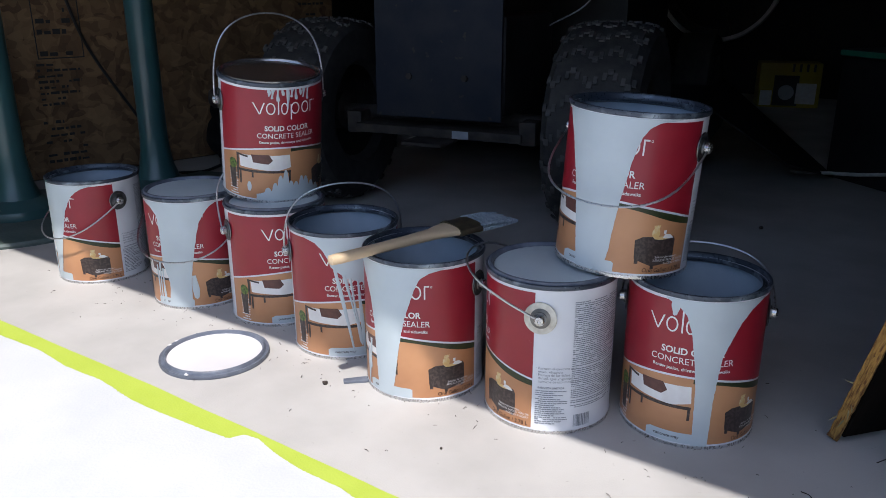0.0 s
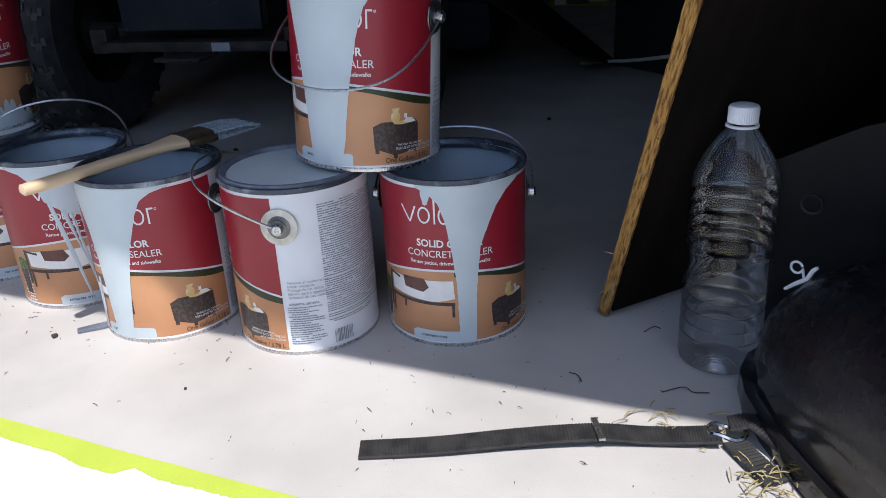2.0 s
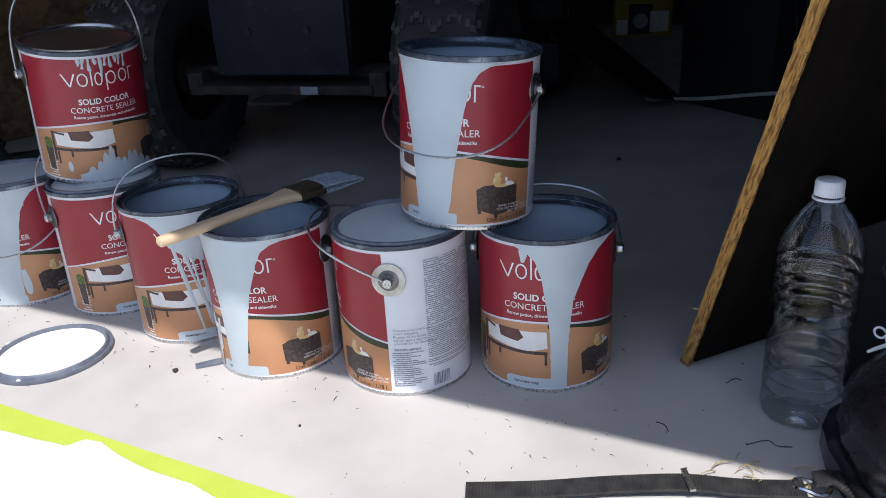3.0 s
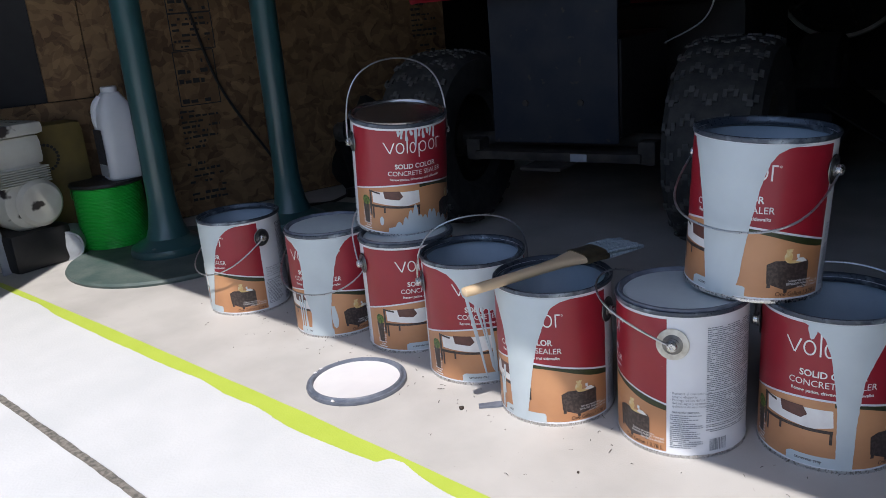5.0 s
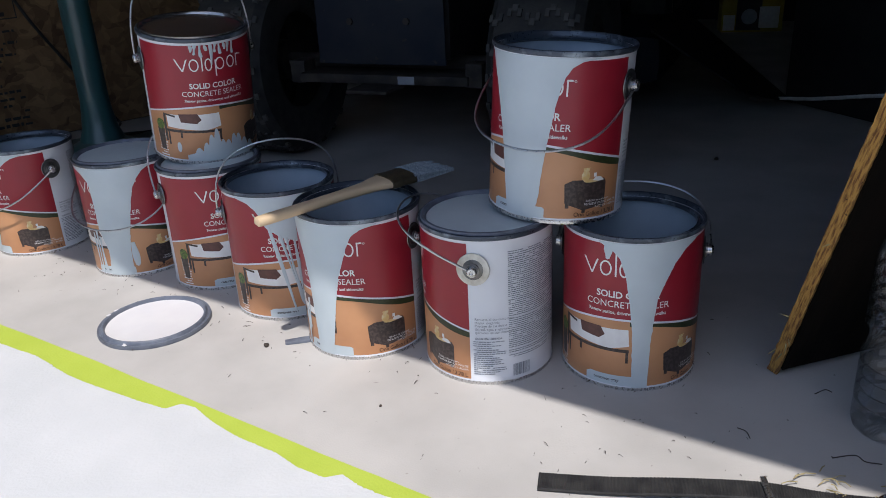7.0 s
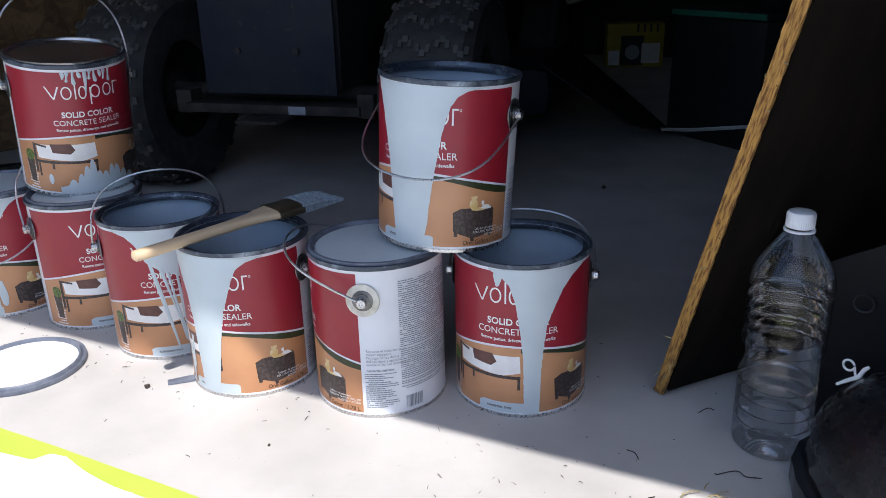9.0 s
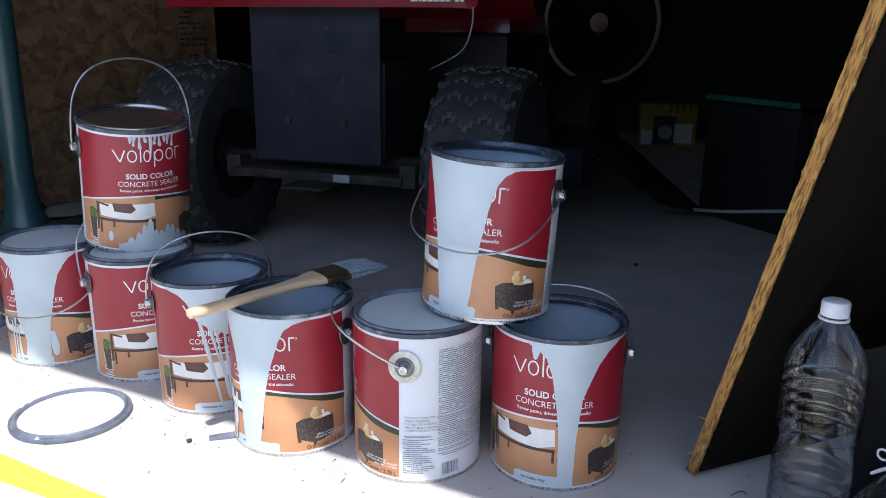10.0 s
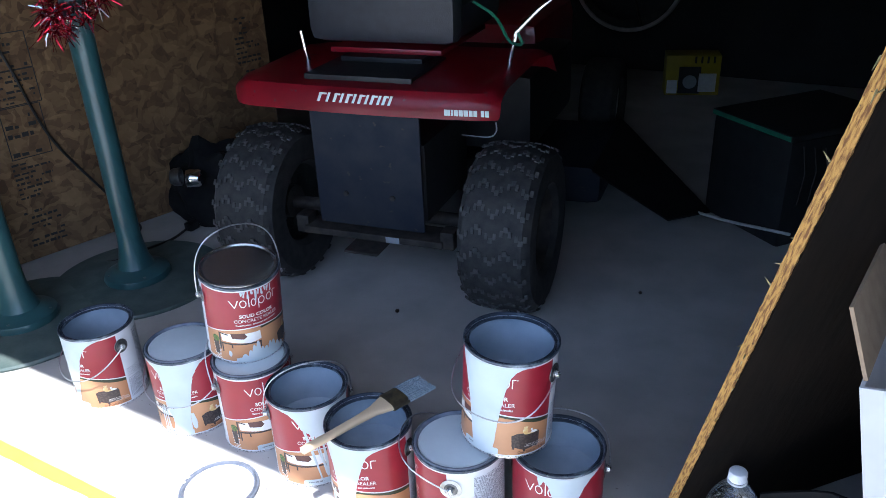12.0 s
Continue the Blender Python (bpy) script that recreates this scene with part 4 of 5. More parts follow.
for k in range(26):
    z = rnd.uniform(0.02, 1.2)
    y = rnd.choice((-0.009, 0.005, 0.0))
    d = Vector((rnd.uniform(-0.014, 0.0), rnd.uniform(-0.006, 0.006) + y * 0.5, rnd.uniform(-0.012, 0.012)))
    p = Vector((0.001, y, z))
    tube(bm, [p, p + d * 0.6, p + d], lambda t: 0.0012 * (1 - 0.8 * t), 4)
tagged(part("splinters", bm, STRAW, board), kind="stuff")

bottle = thing("water_bottle", "empty clear plastic water bottle with white cap", "bottle", pose(0.149, 1.126, 0.0) @ Matrix.Diagonal((0.905, 0.905, 0.945, 1)))
prof = [(0, 0.008), (0.022, 0.004), (0.036, 0.0), (0.043, 0.004), (0.0455, 0.012), (0.0455, 0.030)]
z = 0.034
while z < 0.092:
    prof += [(0.0402, z), (0.0402, z + 0.003), (0.0458, z + 0.005), (0.0462, z + 0.013)]
    z += 0.0165
prof += [(0.042, 0.106), (0.040, 0.116), (0.042, 0.126)]
z = 0.130
while z < 0.195:
    prof += [(0.0412, z), (0.0412, z + 0.003), (0.0468, z + 0.005), (0.0472, z + 0.012)]
    z += 0.0155
prof += [(0.0468, 0.212), (0.044, 0.224), (0.036, 0.241), (0.026, 0.256), (0.0165, 0.267), (0.0145, 0.272), (0.0145, 0.284)]
outer = prof
bot = part("shell", lathed(outer, 64), PET, bottle)
bot.visible_shadow = False
part("neck_ring", lathed([(0.0146, 0.270), (0.0170, 0.2705), (0.0170, 0.2725), (0.0146, 0.273)], 32), CAPWHITE, bottle)
cap = lathed([(0.0148, 0.275), (0.0162, 0.275), (0.0164, 0.289), (0.0155, 0.2915), (0.013, 0.2925), (0, 0.2925)], 80)
for k, v in enumerate(cap.verts):
    if k < 240 and k >= 80 and k % 2:
        v.co.x, v.co.y = v.co.x * 1.04, v.co.y * 1.04
    v.co.x, v.co.y = v.co.x * 0.92, v.co.y * 0.92
part("cap", cap, CAPWHITE, bottle, "ribbed white screw cap")

hood = thing("black_hood", "glossy black plastic hood, dusty, with recessed dark panel", "plastic hood", pose(0.509, 0.983, 0.0, 0, 0, -48.2) @ Matrix.Scale(1.055, 4))


def dome(ax, ay, h, n=56, m=18, p=4.5, skirt=0.02, grow=0.0, z0=0.0):
    bm = bmesh.new()
    rings = []
    for i in range(m + 1):
        t = i / m
        rr = math.cos(t * math.pi / 2) ** 0.55 if i < m else 0
        zz = z0 + skirt + (h - skirt) * math.sin(t * math.pi / 2)
        ring = []
        for k in range(n):
            a = 2 * math.pi * k / n
            c, s = math.cos(a), math.sin(a)
            q = (abs(c) ** p + abs(s) ** p) ** (-1 / p)
            ring.append((ax * rr * q * c, ay * rr * q * s, zz))
        rings.append(ring)
    rings.insert(0, [(x * 1.0, y * 1.0, z0) for x, y, _ in rings[0]])
    vs = [[bm.verts.new(c) for c in r] for r in rings[:-1]]
    top = bm.verts.new((0, 0, z0 + h))
    for a, b in zip(vs, vs[1:]):
        for k in range(n):
            bm.faces.new((a[k], a[(k + 1) % n], b[(k + 1) % n], b[k]))
    for k in range(n):
        bm.faces.new((vs[-1][k], vs[-1][(k + 1) % n], top))
    return bm


part("shell", dome(0.312, 0.192, 0.175), HOODBLACK, hood)
part("skirt", dome(0.32, 0.20, 0.03, m=6, skirt=0.022), HOODBLACK, hood, "raised lower lip")
pan = bmesh.new()
# a framed oval panel that follows the dome on the side of the door
for inset, lift in ((0.0, 0.003),):
    rows = []
    for i in range(13):
        t = 0.12 + 0.52 * i / 12
        row = []
        for k in range(17):
            a = radians(-146 + 80 * k / 16)
            c, s = math.cos(a), math.sin(a)
            q = (abs(c) ** 4.5 + abs(s) ** 4.5) ** (-1 / 4.5)
            rr = math.cos(t * math.pi / 2) ** 0.55
            nrm = Vector((c, s, 0.6)).normalized()
            wv = Vector((0.312 * rr * q * c, 0.192 * rr * q * s, 0.02 + 0.155 * math.sin(t * math.pi / 2)))
            row.append(pan.verts.new(wv + nrm * (lift if 0 < i < 12 and 0 < k < 16 else -0.002)))
        rows.append(row)
    for a, b in zip(rows, rows[1:]):
        for k in range(16):
            pan.faces.new((a[k], a[k + 1], b[k + 1], b[k]))
part("panel", pan, PANELBLACK, hood, "recessed glossy panel")

flap = thing("rubber_flap", "black rubber flap standing upright with a round hole", "rubber flap", pose(0.21, 1.204, 0.0, 0, 0, -7))
fb = bmesh.new()
nx, nz = 22, 16
grid = []
for i in range(nx + 1):
    u = i / nx
    top = 0.262 - 0.06 * u * u - (0.05 * (1 - u * 6) if u < 1 / 6 else 0)
    grid.append([(0.52 * u - 0.03, 0.05 * math.sin(u * 2.6) - 0.10 * (k / nz) ** 1.4 * 0.4, top * k / nz) for k in range(nz + 1)])
verts = {}
for yo in (0, 0.006):
    for i in range(nx + 1):
        for k in range(nz + 1):
            x, y, zz = grid[i][k]
            verts[yo, i, k] = fb.verts.new((x, y + yo, zz))
for i in range(nx):
    for k in range(nz):
        for yo in (0, 0.006):
            fb.faces.new([verts[yo, a, b] for a, b in ((i, k), (i + 1, k), (i + 1, k + 1), (i, k + 1))])
for i in range(nx):
    for k in (0, nz):
        fb.faces.new((verts[0, i, k], verts[0, i + 1, k], verts[0.006, i + 1, k], verts[0.006, i, k]))
for k in range(nz):
    for i in (0, nx):
        fb.faces.new((verts[0, i, k], verts[0, i, k + 1], verts[0.006, i, k + 1], verts[0.006, i, k]))
part("sheet", fb, FLAPBLACK, flap)
hx, hy, hz = (Vector(grid[1][11]) + Vector(grid[2][12])) / 2
part("grommet", lathed([(0.009, -0.001), (0.0105, -0.002), (0.0112, 0), (0.0105, 0.002), (0.009, 0.001)], 28, True, m=pose(hx, hy - 0.003, hz, 90, 0, 0)), BLACKPL, flap, "black grommet")

clip = thing("plastic_clip", "small white plastic clip on the black hood", "clip", pose(0.222, 1.096, 0.120, 0, -20, -17) @ Matrix.Scale(0.75, 4))
part("ring", tubed([(0.0075 * math.cos(a / 14 * 6.0), 0, 0.020 + 0.0075 * math.sin(a / 14 * 6.0)) for a in range(15)] + [(0.006, 0, 0.008), (0.0065, 0, 0.001)], 0.0016, 6), CLIPWHITE, clip)
part("arm", tubed([(-0.022, 0, -0.008), (-0.008, 0, -0.002), (0.010, 0, 0.004), (0.020, 0, 0.015), (0.026, 0, 0.018)], lambda t: 0.0022 + 0.001 * math.sin(t * 3.1), 6), CLIPWHITE, clip)

strap = thing("nylon_strap", "black ribbed nylon strap with steel buckle on the floor", "strap")
line = bez([(-0.096, 0.815, 0.0015), (-0.035, 0.853, 0.003), (0.029, 0.897, 0.006), (0.087, 0.933, 0.008), (0.136, 0.960, 0.004), (0.187, 0.983, 0.008)], 22)


def webbing(line, width, name, rib=0.0012):
    bm = bmesh.new()
    rows = []
    for i, p in enumerate(line):
        d = (line[min(i + 1, len(line) - 1)] - line[max(i - 1, 0)]).normalized()
        s = Vector((-d.y, d.x, 0)).normalized()
        lift = rib if i % 2 else 0
        rows.append([bm.verts.new(p + s * width * f + Vector((0, 0, lift + h))) for f, h in ((-0.5, 0.0008 - lift), (-0.45, 0.0018), (0.45, 0.0018), (0.5, 0.0008 - lift), (0.5, -0.0006 - lift), (-0.5, -0.0006 - lift))])
    for a, b in zip(rows, rows[1:]):
        for k in range(6):
            bm.faces.new((a[k], a[(k + 1) % 6], b[(k + 1) % 6], b[k]))
    bm.faces.new(rows[0][::-1])
    bm.faces.new(rows[-1])
    return bm


dense = []
for a, b in zip(line, line[1:]):
    dense += [a, (a + b) / 2]
part("webbing", webbing(dense + [line[-1]], 0.0265, "webbing", 0.0008), WEB, strap)
part("buckle", boxed(-0.0032, 0.0032, -0.0165, 0.0165, 0.0, 0.0032, bev=0.0012), STEEL, strap, "bright steel slide buckle", at=pose(0.089, 0.934, 0.0108, 0, 0, 36))
part("ring", tubed([Vector((0.191, 0.989, 0.009)) + Vector((0.017 * math.cos(k / 20 * 6.283), 0.010 * math.sin(k / 20 * 6.283) + 0.003 * math.cos(k / 20 * 6.283), 0.002 * math.sin(k))) for k in range(21)], 0.0022, 6), CHROME, strap, "steel ring")
part("loop", webbing(bez([(0.191, 0.997, 0.012), (0.210, 1.004, 0.016), (0.233, 0.991, 0.014), (0.259, 0.973, 0.010)], 14), 0.022, "loop"), WEB, strap)
part("tail", webbing(bez([(0.199, 0.984, 0.004), (0.218, 0.967, 0.003), (0.243, 0.945, 0.003)], 14), 0.024, "tail"), WEB, strap)
bm = bmesh.new()
rnd = random.Random(21)
for k in range(60):
    p = Vector((rnd.gauss(0.233, 0.014), rnd.gauss(0.944, 0.014), 0.004)) if k < 40 else Vector((rnd.gauss(0.14, 0.03), rnd.gauss(0.988, 0.012), 0.003))
    a = rnd.uniform(0, 6.28)
    l = rnd.uniform(0.006, 0.022)
    q = p + Vector((math.cos(a) * l, math.sin(a) * l, rnd.uniform(0, 0.006)))
    tube(bm, [p, (p + q) / 2 + Vector((0, 0, 0.002)), q], 0.0006, 4)
solo("dry_grass", bm, STRAW, "wisps of dry grass caught at the strap", "dry grass", kind="stuff")

# ---- stanchion posts and the things by the OSB wall ----
post = thing("stanchion_post", "dark green steel post on a round base plate", "post", pose(-1.775, 0.812, 0.0), group="green posts")
part("base_plate", lathed([(0, 0.0), (0.26, 0.0), (0.262, 0.006), (0.258, 0.012), (0.10, 0.016), (0, 0.016)], 72), MATGREEN, post, "scuffed green base plate")
part("flange", lathed([(0, 0.016), (0.098, 0.016), (0.100, 0.022), (0.096, 0.036), (0.080, 0.044), (0.056, 0.056), (0.045, 0.085), (0.038, 0.13), (0.0355, 0.16)], 56), POSTGREEN, post)
part("tube", lathed([(0.0354, 0.155), (0.0348, 0.30), (0.0348, 1.95), (0, 1.955)], 48), POSTGREEN, post)
for k in range(4):
    a = radians(45 + 90 * k)
    part("bolt", lathed([(0, 0.036), (0.006, 0.036), (0.006, 0.041), (0, 0.043)], 6), EARSTEEL, post, at=pose(0.082 * math.cos(a), 0.082 * math.sin(a), 0.001))
copy_thing(post, pose(-1.738, 1.158, 0.0, 0, 0, 30))

tin = thing("tinsel_garland", "red and silver tinsel garland wound round a green post", "garland", pose(-1.738, 1.158, 0.0))
for nm, mt, cnt, sd in (("red_tinsel", TINSELRED, 420, 1), ("silver_tinsel", TINSELSILVER, 200, 2)):
    bm = bmesh.new()
    rnd = random.Random(sd)
    for k in range(cnt):
        a = rnd.uniform(0, 6.283)
        zc = 0.825 + 0.04 * math.sin(a) + rnd.uniform(-0.02, 0.05)
        c = Vector((0.075 * math.cos(a), 0.075 * math.sin(a), zc))
        d = Vector((rnd.gauss(0, 1), rnd.gauss(0, 1), rnd.gauss(-0.3, 0.9))).normalized() * rnd.uniform(0.035, 0.07)
        s = d.cross(Vector((rnd.gauss(0, 1), rnd.gauss(0, 1), rnd.gauss(0, 1)))).normalized() * 0.0018
        m1 = c + d * 0.5 + Vector((0, 0, 0.006))
        vs = [bm.verts.new(p) for p in (c - s, c + s, m1 + s, m1 - s, c + d + s * 0.6, c + d - s * 0.6)]
        bm.faces.new(vs[:4])
        bm.faces.new((vs[3], vs[2], vs[4], vs[5]))
    part(nm, bm, mt, tin, soft=False)

spool = thing("line_spool", "spool wound with bright green trimmer line", "spool", pose(-2.015, 0.745, 0.0))
wind = [(0.030, 0.012), (0.090, 0.012)]
for k in range(44):
    z = 0.014 + k * 0.0038
    wind += [(0.0905 + 0.002 * noise.noise(Vector((k * 0.7, 0, 0))), z), (0.0925 + 0.002 * noise.noise(Vector((k * 0.7, 0, 0))), z + 0.0019)]
wind += [(0.088, 0.182), (0.030, 0.182)]
part("line", lathed(wind, 56, True), SPOOLGREEN, spool)
for z, hub in ((0.0, SPOOLGREEN), (0.183, BLACKPL)):
    part("end_disc", lathed([(0.018, z), (0.096, z), (0.098, z + 0.004), (0.096, z + 0.009), (0.018, z + 0.009)], 56, True), hub, spool)
part("loose_end", tubed(bez([(-0.02, -0.092, 0.15), (-0.05, -0.085, 0.17), (-0.10, -0.05, 0.19), (-0.13, -0.03, 0.19)], 8), 0.0013, 6), SPOOLGREEN, spool)

jug = thing("plastic_jug", "white plastic jug with dark label, on the green spool", "jug", pose(-1.985, 0.792, 0.1925, 0, 0, 93) @ Matrix.Diagonal((0.85, 0.85, 1, 1)))
jb = bmesh.new()
rings = []
for zz, hx_, hy_ in ((0.0, 0.048, 0.036), (0.006, 0.054, 0.041), (0.02, 0.056, 0.043), (0.15, 0.056, 0.043), (0.175, 0.054, 0.042), (0.195, 0.047, 0.039), (0.215, 0.037, 0.032), (0.228, 0.028, 0.025), (0.234, 0.024, 0.022)):
    ring = []
    for k in range(32):
        a = 2 * math.pi * k / 32
        c, s = math.cos(a), math.sin(a)
        q = (abs(c) ** 4 + abs(s) ** 4) ** -0.25
        ring.append(jb.verts.new((1.08 * hx_ * q * c, 1.15 * hy_ * q * s, zz)))
    rings.append(ring)
for a, b in zip(rings, rings[1:]):
    for k in range(32):
        jb.faces.new((a[k], a[(k + 1) % 32], b[(k + 1) % 32], b[k]))
jb.faces.new(rings[0][::-1])
jb.faces.new(rings[-1])
part("body", jb, JUGWHITE, jug)
part("cap", lathed([(0.0235, 0.234), (0.025, 0.235), (0.025, 0.248), (0.023, 0.250), (0, 0.250)], 28), JUGWHITE, jug)
part("handle", tubed(bez([(-0.045, 0, 0.13), (-0.060, 0, 0.16), (-0.056, 0, 0.200), (-0.034, 0, 0.224)], 8), 0.009, 10), JUGWHITE, jug)
part("label", boxed(-0.0625, -0.0606, -0.036, 0.036, 0.045, 0.14), SEATVINYL, jug, "dark navy label")
part("label_foot", boxed(-0.0624, -0.0606, -0.036, 0.036, 0.012, 0.043), PIPE, jug)

eng = thing("old_engine", "small old engine in chipped white enamel by the wall", "engine", pose(-2.022, 0.523, 0.0, 0, 0, 16) @ Matrix.Scale(1.035, 4))
part("tank", boxed(-0.13, 0.045, -0.09, 0.07, 0.255, 0.335, bev=0.022), OLDWHITE, eng, "white fuel tank")
part("tank_lid", boxed(-0.135, 0.055, -0.095, 0.075, 0.333, 0.365, bev=0.012), OLDWHITE, eng)
cr = lathed([(0, -0.10), (0.060, -0.10), (0.070, -0.09), (0.072, 0.03), (0.060, 0.05), (0.045, 0.055), (0, 0.055)], 36, m=pose(0, 0, 0.165, 0, 90, 0))
part("crankcase", cr, OLDWHITE, eng)
for k in range(7):
    part("cooling_fin", boxed(-0.06, 0.062, -0.065, 0.065, 0.215 + k * 0.006, 0.218 + k * 0.006, bev=0.001), OLDWHITE, eng)
part("cylinder", boxed(-0.045, 0.045, -0.05, 0.05, 0.19, 0.26), OLDWHITE, eng)
part("base", boxed(-0.14, 0.07, -0.075, 0.08, 0.0, 0.10, bev=0.012), BLACKPL, eng, "black grimy base")
part("cover", lathed([(0, 0.0), (0.055, 0.0), (0.060, 0.008), (0.05, 0.02), (0.02, 0.026), (0, 0.026)], 32, m=pose(0.055, 0.02, 0.165, 0, 90, 0)), OLDWHITE, eng)
brk = thing("steel_bracket", "leaning grey steel angle bracket with bolt holes", "bracket", pose(-1.976, 0.456, 0.0, 0, -4, 20))
part("web", boxed(-0.05, 0.0, -0.003, 0.003, 0.0, 0.27), OLDWHITE, brk, soft=False)
part("rib", boxed(-0.003, 0.003, -0.02, 0.003, 0.0, 0.27), PIPE, brk, soft=False)
saw = thing("yellow_tool_case", "faded yellow tool case with black vent ring in the dark corner", "tool case", pose(-2.068, 0.614, 0.0, 0, 0, 94))
part("case", boxed(-0.16, 0.12, 0.0, 0.09, 0.0, 0.36, bev=0.03), DIRTYYELLOW, saw)
bm = bmesh.new()
for k in range(22):
    a = 2 * math.pi * k / 22
    lathe(bm, [(0, 0), (0.0045, 0), (0.0045, 0.002), (0, 0.002)], 8, m=pose(-0.0 + 0.035 * math.cos(a), -0.0005, 0.27 + 0.035 * math.sin(a), 90, 0, 0))
part("vent_ring", bm, BLACKPL, saw)
pp = thing("pipe_offcut", "short grey plastic pipe offcut on the floor", "pipe", pose(-2.035, 0.628, 0.04, 0, 0, -20))
part("pipe", lathed([(0.034, -0.07), (0.040, -0.07), (0.040, 0.07), (0.034, 0.07)], 32, True, m=pose(0, 0, 0, 0, 90, 0)), PIPE, pp)
part("end_plug", lathed([(0, 0.066), (0.0335, 0.066), (0.0335, 0.07), (0, 0.073)], 32, m=pose(0, 0, 0, 0, 90, 0)), PIPE, pp)
solo("power_cord", tubed(bez([(-2.142, 1.02, 0.82), (-2.139, 1.094, 0.675), (-2.135, 1.166, 0.398), (-2.128, 1.298, 0.158), (-2.12, 1.37, 0.03), (-2.07, 1.36, 0.008), (-1.99, 1.25, 0.008), (-1.95, 1.16, 0.008),
     (-1.90, 1.17, 0.012), (-1.88, 1.28, 0.02), (-1.90, 1.38, 0.008), (-1.92, 1.455, 0.014)], 10), 0.0045, 8), CABLEBLACK,
     "black power cord trailing down the wall to the floor", "cord")
plug = thing("cord_plug", "black cord plug lying on the floor", "plug", pose(-1.925, 1.48, 0.016, 0, 0, 100))
part("body", boxed(-0.022, 0.022, -0.016, 0.016, -0.014, 0.016, bev=0.006), BLACKPL, plug)
part("prongs", boxed(0.022, 0.036, -0.008, 0.008, -0.002, 0.002), STEEL, plug)

# ---- riding mower ----
MOW = pose(-0.993, 1.433, 0.0, 0, 0, 19.3)
mower = thing("riding_mower", "red riding lawn mower seen from behind, dusty black tyres", "riding mower", MOW)


fb = bmesh.new()
rings = []
sect = ((-0.0, 0.355, 0.612, 0.0), (0.0, 0.360, 0.622, 0.0), (0.004, 0.362, 0.655, 0.0), (0.018, 0.362, 0.676, 0.0), (0.06, 0.362, 0.688, 0.0), (0.40, 0.362, 0.694, 0.0), (0.55, 0.362, 0.670, 0.0), (0.62, 0.362, 0.60, 0.0))
for y, hw, z, _ in sect:
    row = []
    for k in range(25):
        t = k / 12 - 1
        x = hw * t
        drop = 0.0 if abs(t) < 0.9 else -0.014 * ((abs(t) - 0.9) / 0.1) ** 2
        bow = 0.018 * t * t * (1 if y < 0.1 else 0)
        row.append(fb.verts.new((x, y + bow + (0.02 * max(0, abs(t) - 0.9) / 0.1 if y < 0.1 else 0), z + drop * (1 if y > 0.01 else 0.2))))
    rings.append(row)
for a, b in zip(rings, rings[1:]):
    for k in range(24):
        fb.faces.new((a[k], a[k + 1], b[k + 1], b[k]))
bmesh.ops.solidify(fb, geom=fb.faces[:], thickness=0.004)
part("fender", fb, MOWRED, mower, "glossy red rear fender", at=pose(0.012, 0, 0) @ Matrix.Diagonal((1.022, 1, 1, 1)))
mk = bmesh.new()
# the maker's mark: slanted white strokes
for x, wd in ((-0.090, 0.044), (-0.046, 0.034), (-0.011, 0.034), (0.023, 0.034), (0.056, 0.034), (0.088, 0.030)):
    for dx, ww in ((0, 0.008), (wd * 0.55, 0.007)):
        sl = 0.010
        vs = [mk.verts.new((x + dx + a, 0.0012 - 0.0 + 0.018 * (x / 0.362) ** 2 + (0.002 if zz > 0.645 else 0), zz)) for a, zz in ((0, 0.641), (ww, 0.641), (ww + sl, 0.665), (sl, 0.665))]
        mk.faces.new(vs)
    vs = [mk.verts.new((x + a, 0.0012 + 0.018 * (x / 0.362) ** 2, zz)) for a, zz in ((0.008, 0.660), (wd * 0.55 + 0.006, 0.660), (wd * 0.55 + 0.008, 0.665), (0.010, 0.665))]
    mk.faces.new(vs)
bmesh.ops.translate(mk, vec=(0, -0.0022, 0), verts=mk.verts)
part("maker_mark", mk, PRINTWHITE, mower, "white maker's mark", soft=False)
mk = bmesh.new()
for x, wd in ((0.238, 0.015), (0.255, 0.005), (0.262, 0.010), (0.274, 0.010), (0.286, 0.011), (0.299, 0.009), (0.310, 0.009), (0.328, 0.008), (0.338, 0.009)):
    box(mk, x, x + wd, -0.003 + 0.018 * (x / 0.362) ** 2, -0.002 + 0.018 * (x / 0.362) ** 2, 0.6235, 0.639)
part("model_mark", mk, PRINTWHITE, mower, "white model mark", at=pose(0.013, 0, 0), soft=False)
part("rear_plate", boxed(-0.150, 0.162, 0.055, 0.065, 0.262, 0.615, bev=0.003), MOWDARK, mower, "dark steel rear plate")
part("transaxle", boxed(-0.15, 0.15, 0.118, 0.46, 0.26, 0.50, bev=0.02), BLACKPL, mower)
for x in (-0.062, 0.0755):
    part("bolt", lathed([(0, 0), (0.008, 0), (0.008, 0.006), (0, 0.007)], 6), RUSTY, mower, at=pose(x, 0.055, 0.359, 90, 0, 0))
hitch = part("hitch_bracket", boxed(-0.21, 0.21, 0.055, 0.155, 0.216, 0.238, bev=0.004), RUSTY, mower, "grimy steel hitch bracket")
part("drawbar", boxed(-0.05, 0.05, -0.015, 0.075, 0.207, 0.2155, bev=0.003), RUSTY, hitch)
for x in (-0.22, 0.22):
    part("end_lug", boxed(x - 0.02, x + 0.02, 0.065, 0.115, 0.211, 0.266, bev=0.006), RUSTY, hitch)
# flat black plate in place of the dark well behind the seat
part("seat_well_plate", boxed(-0.15, 0.15, 0.05, 0.30, 0.680, 0.6985, bev=0.004), BLACKPL, mower, "black plate standing in for the dark recess behind the seat")
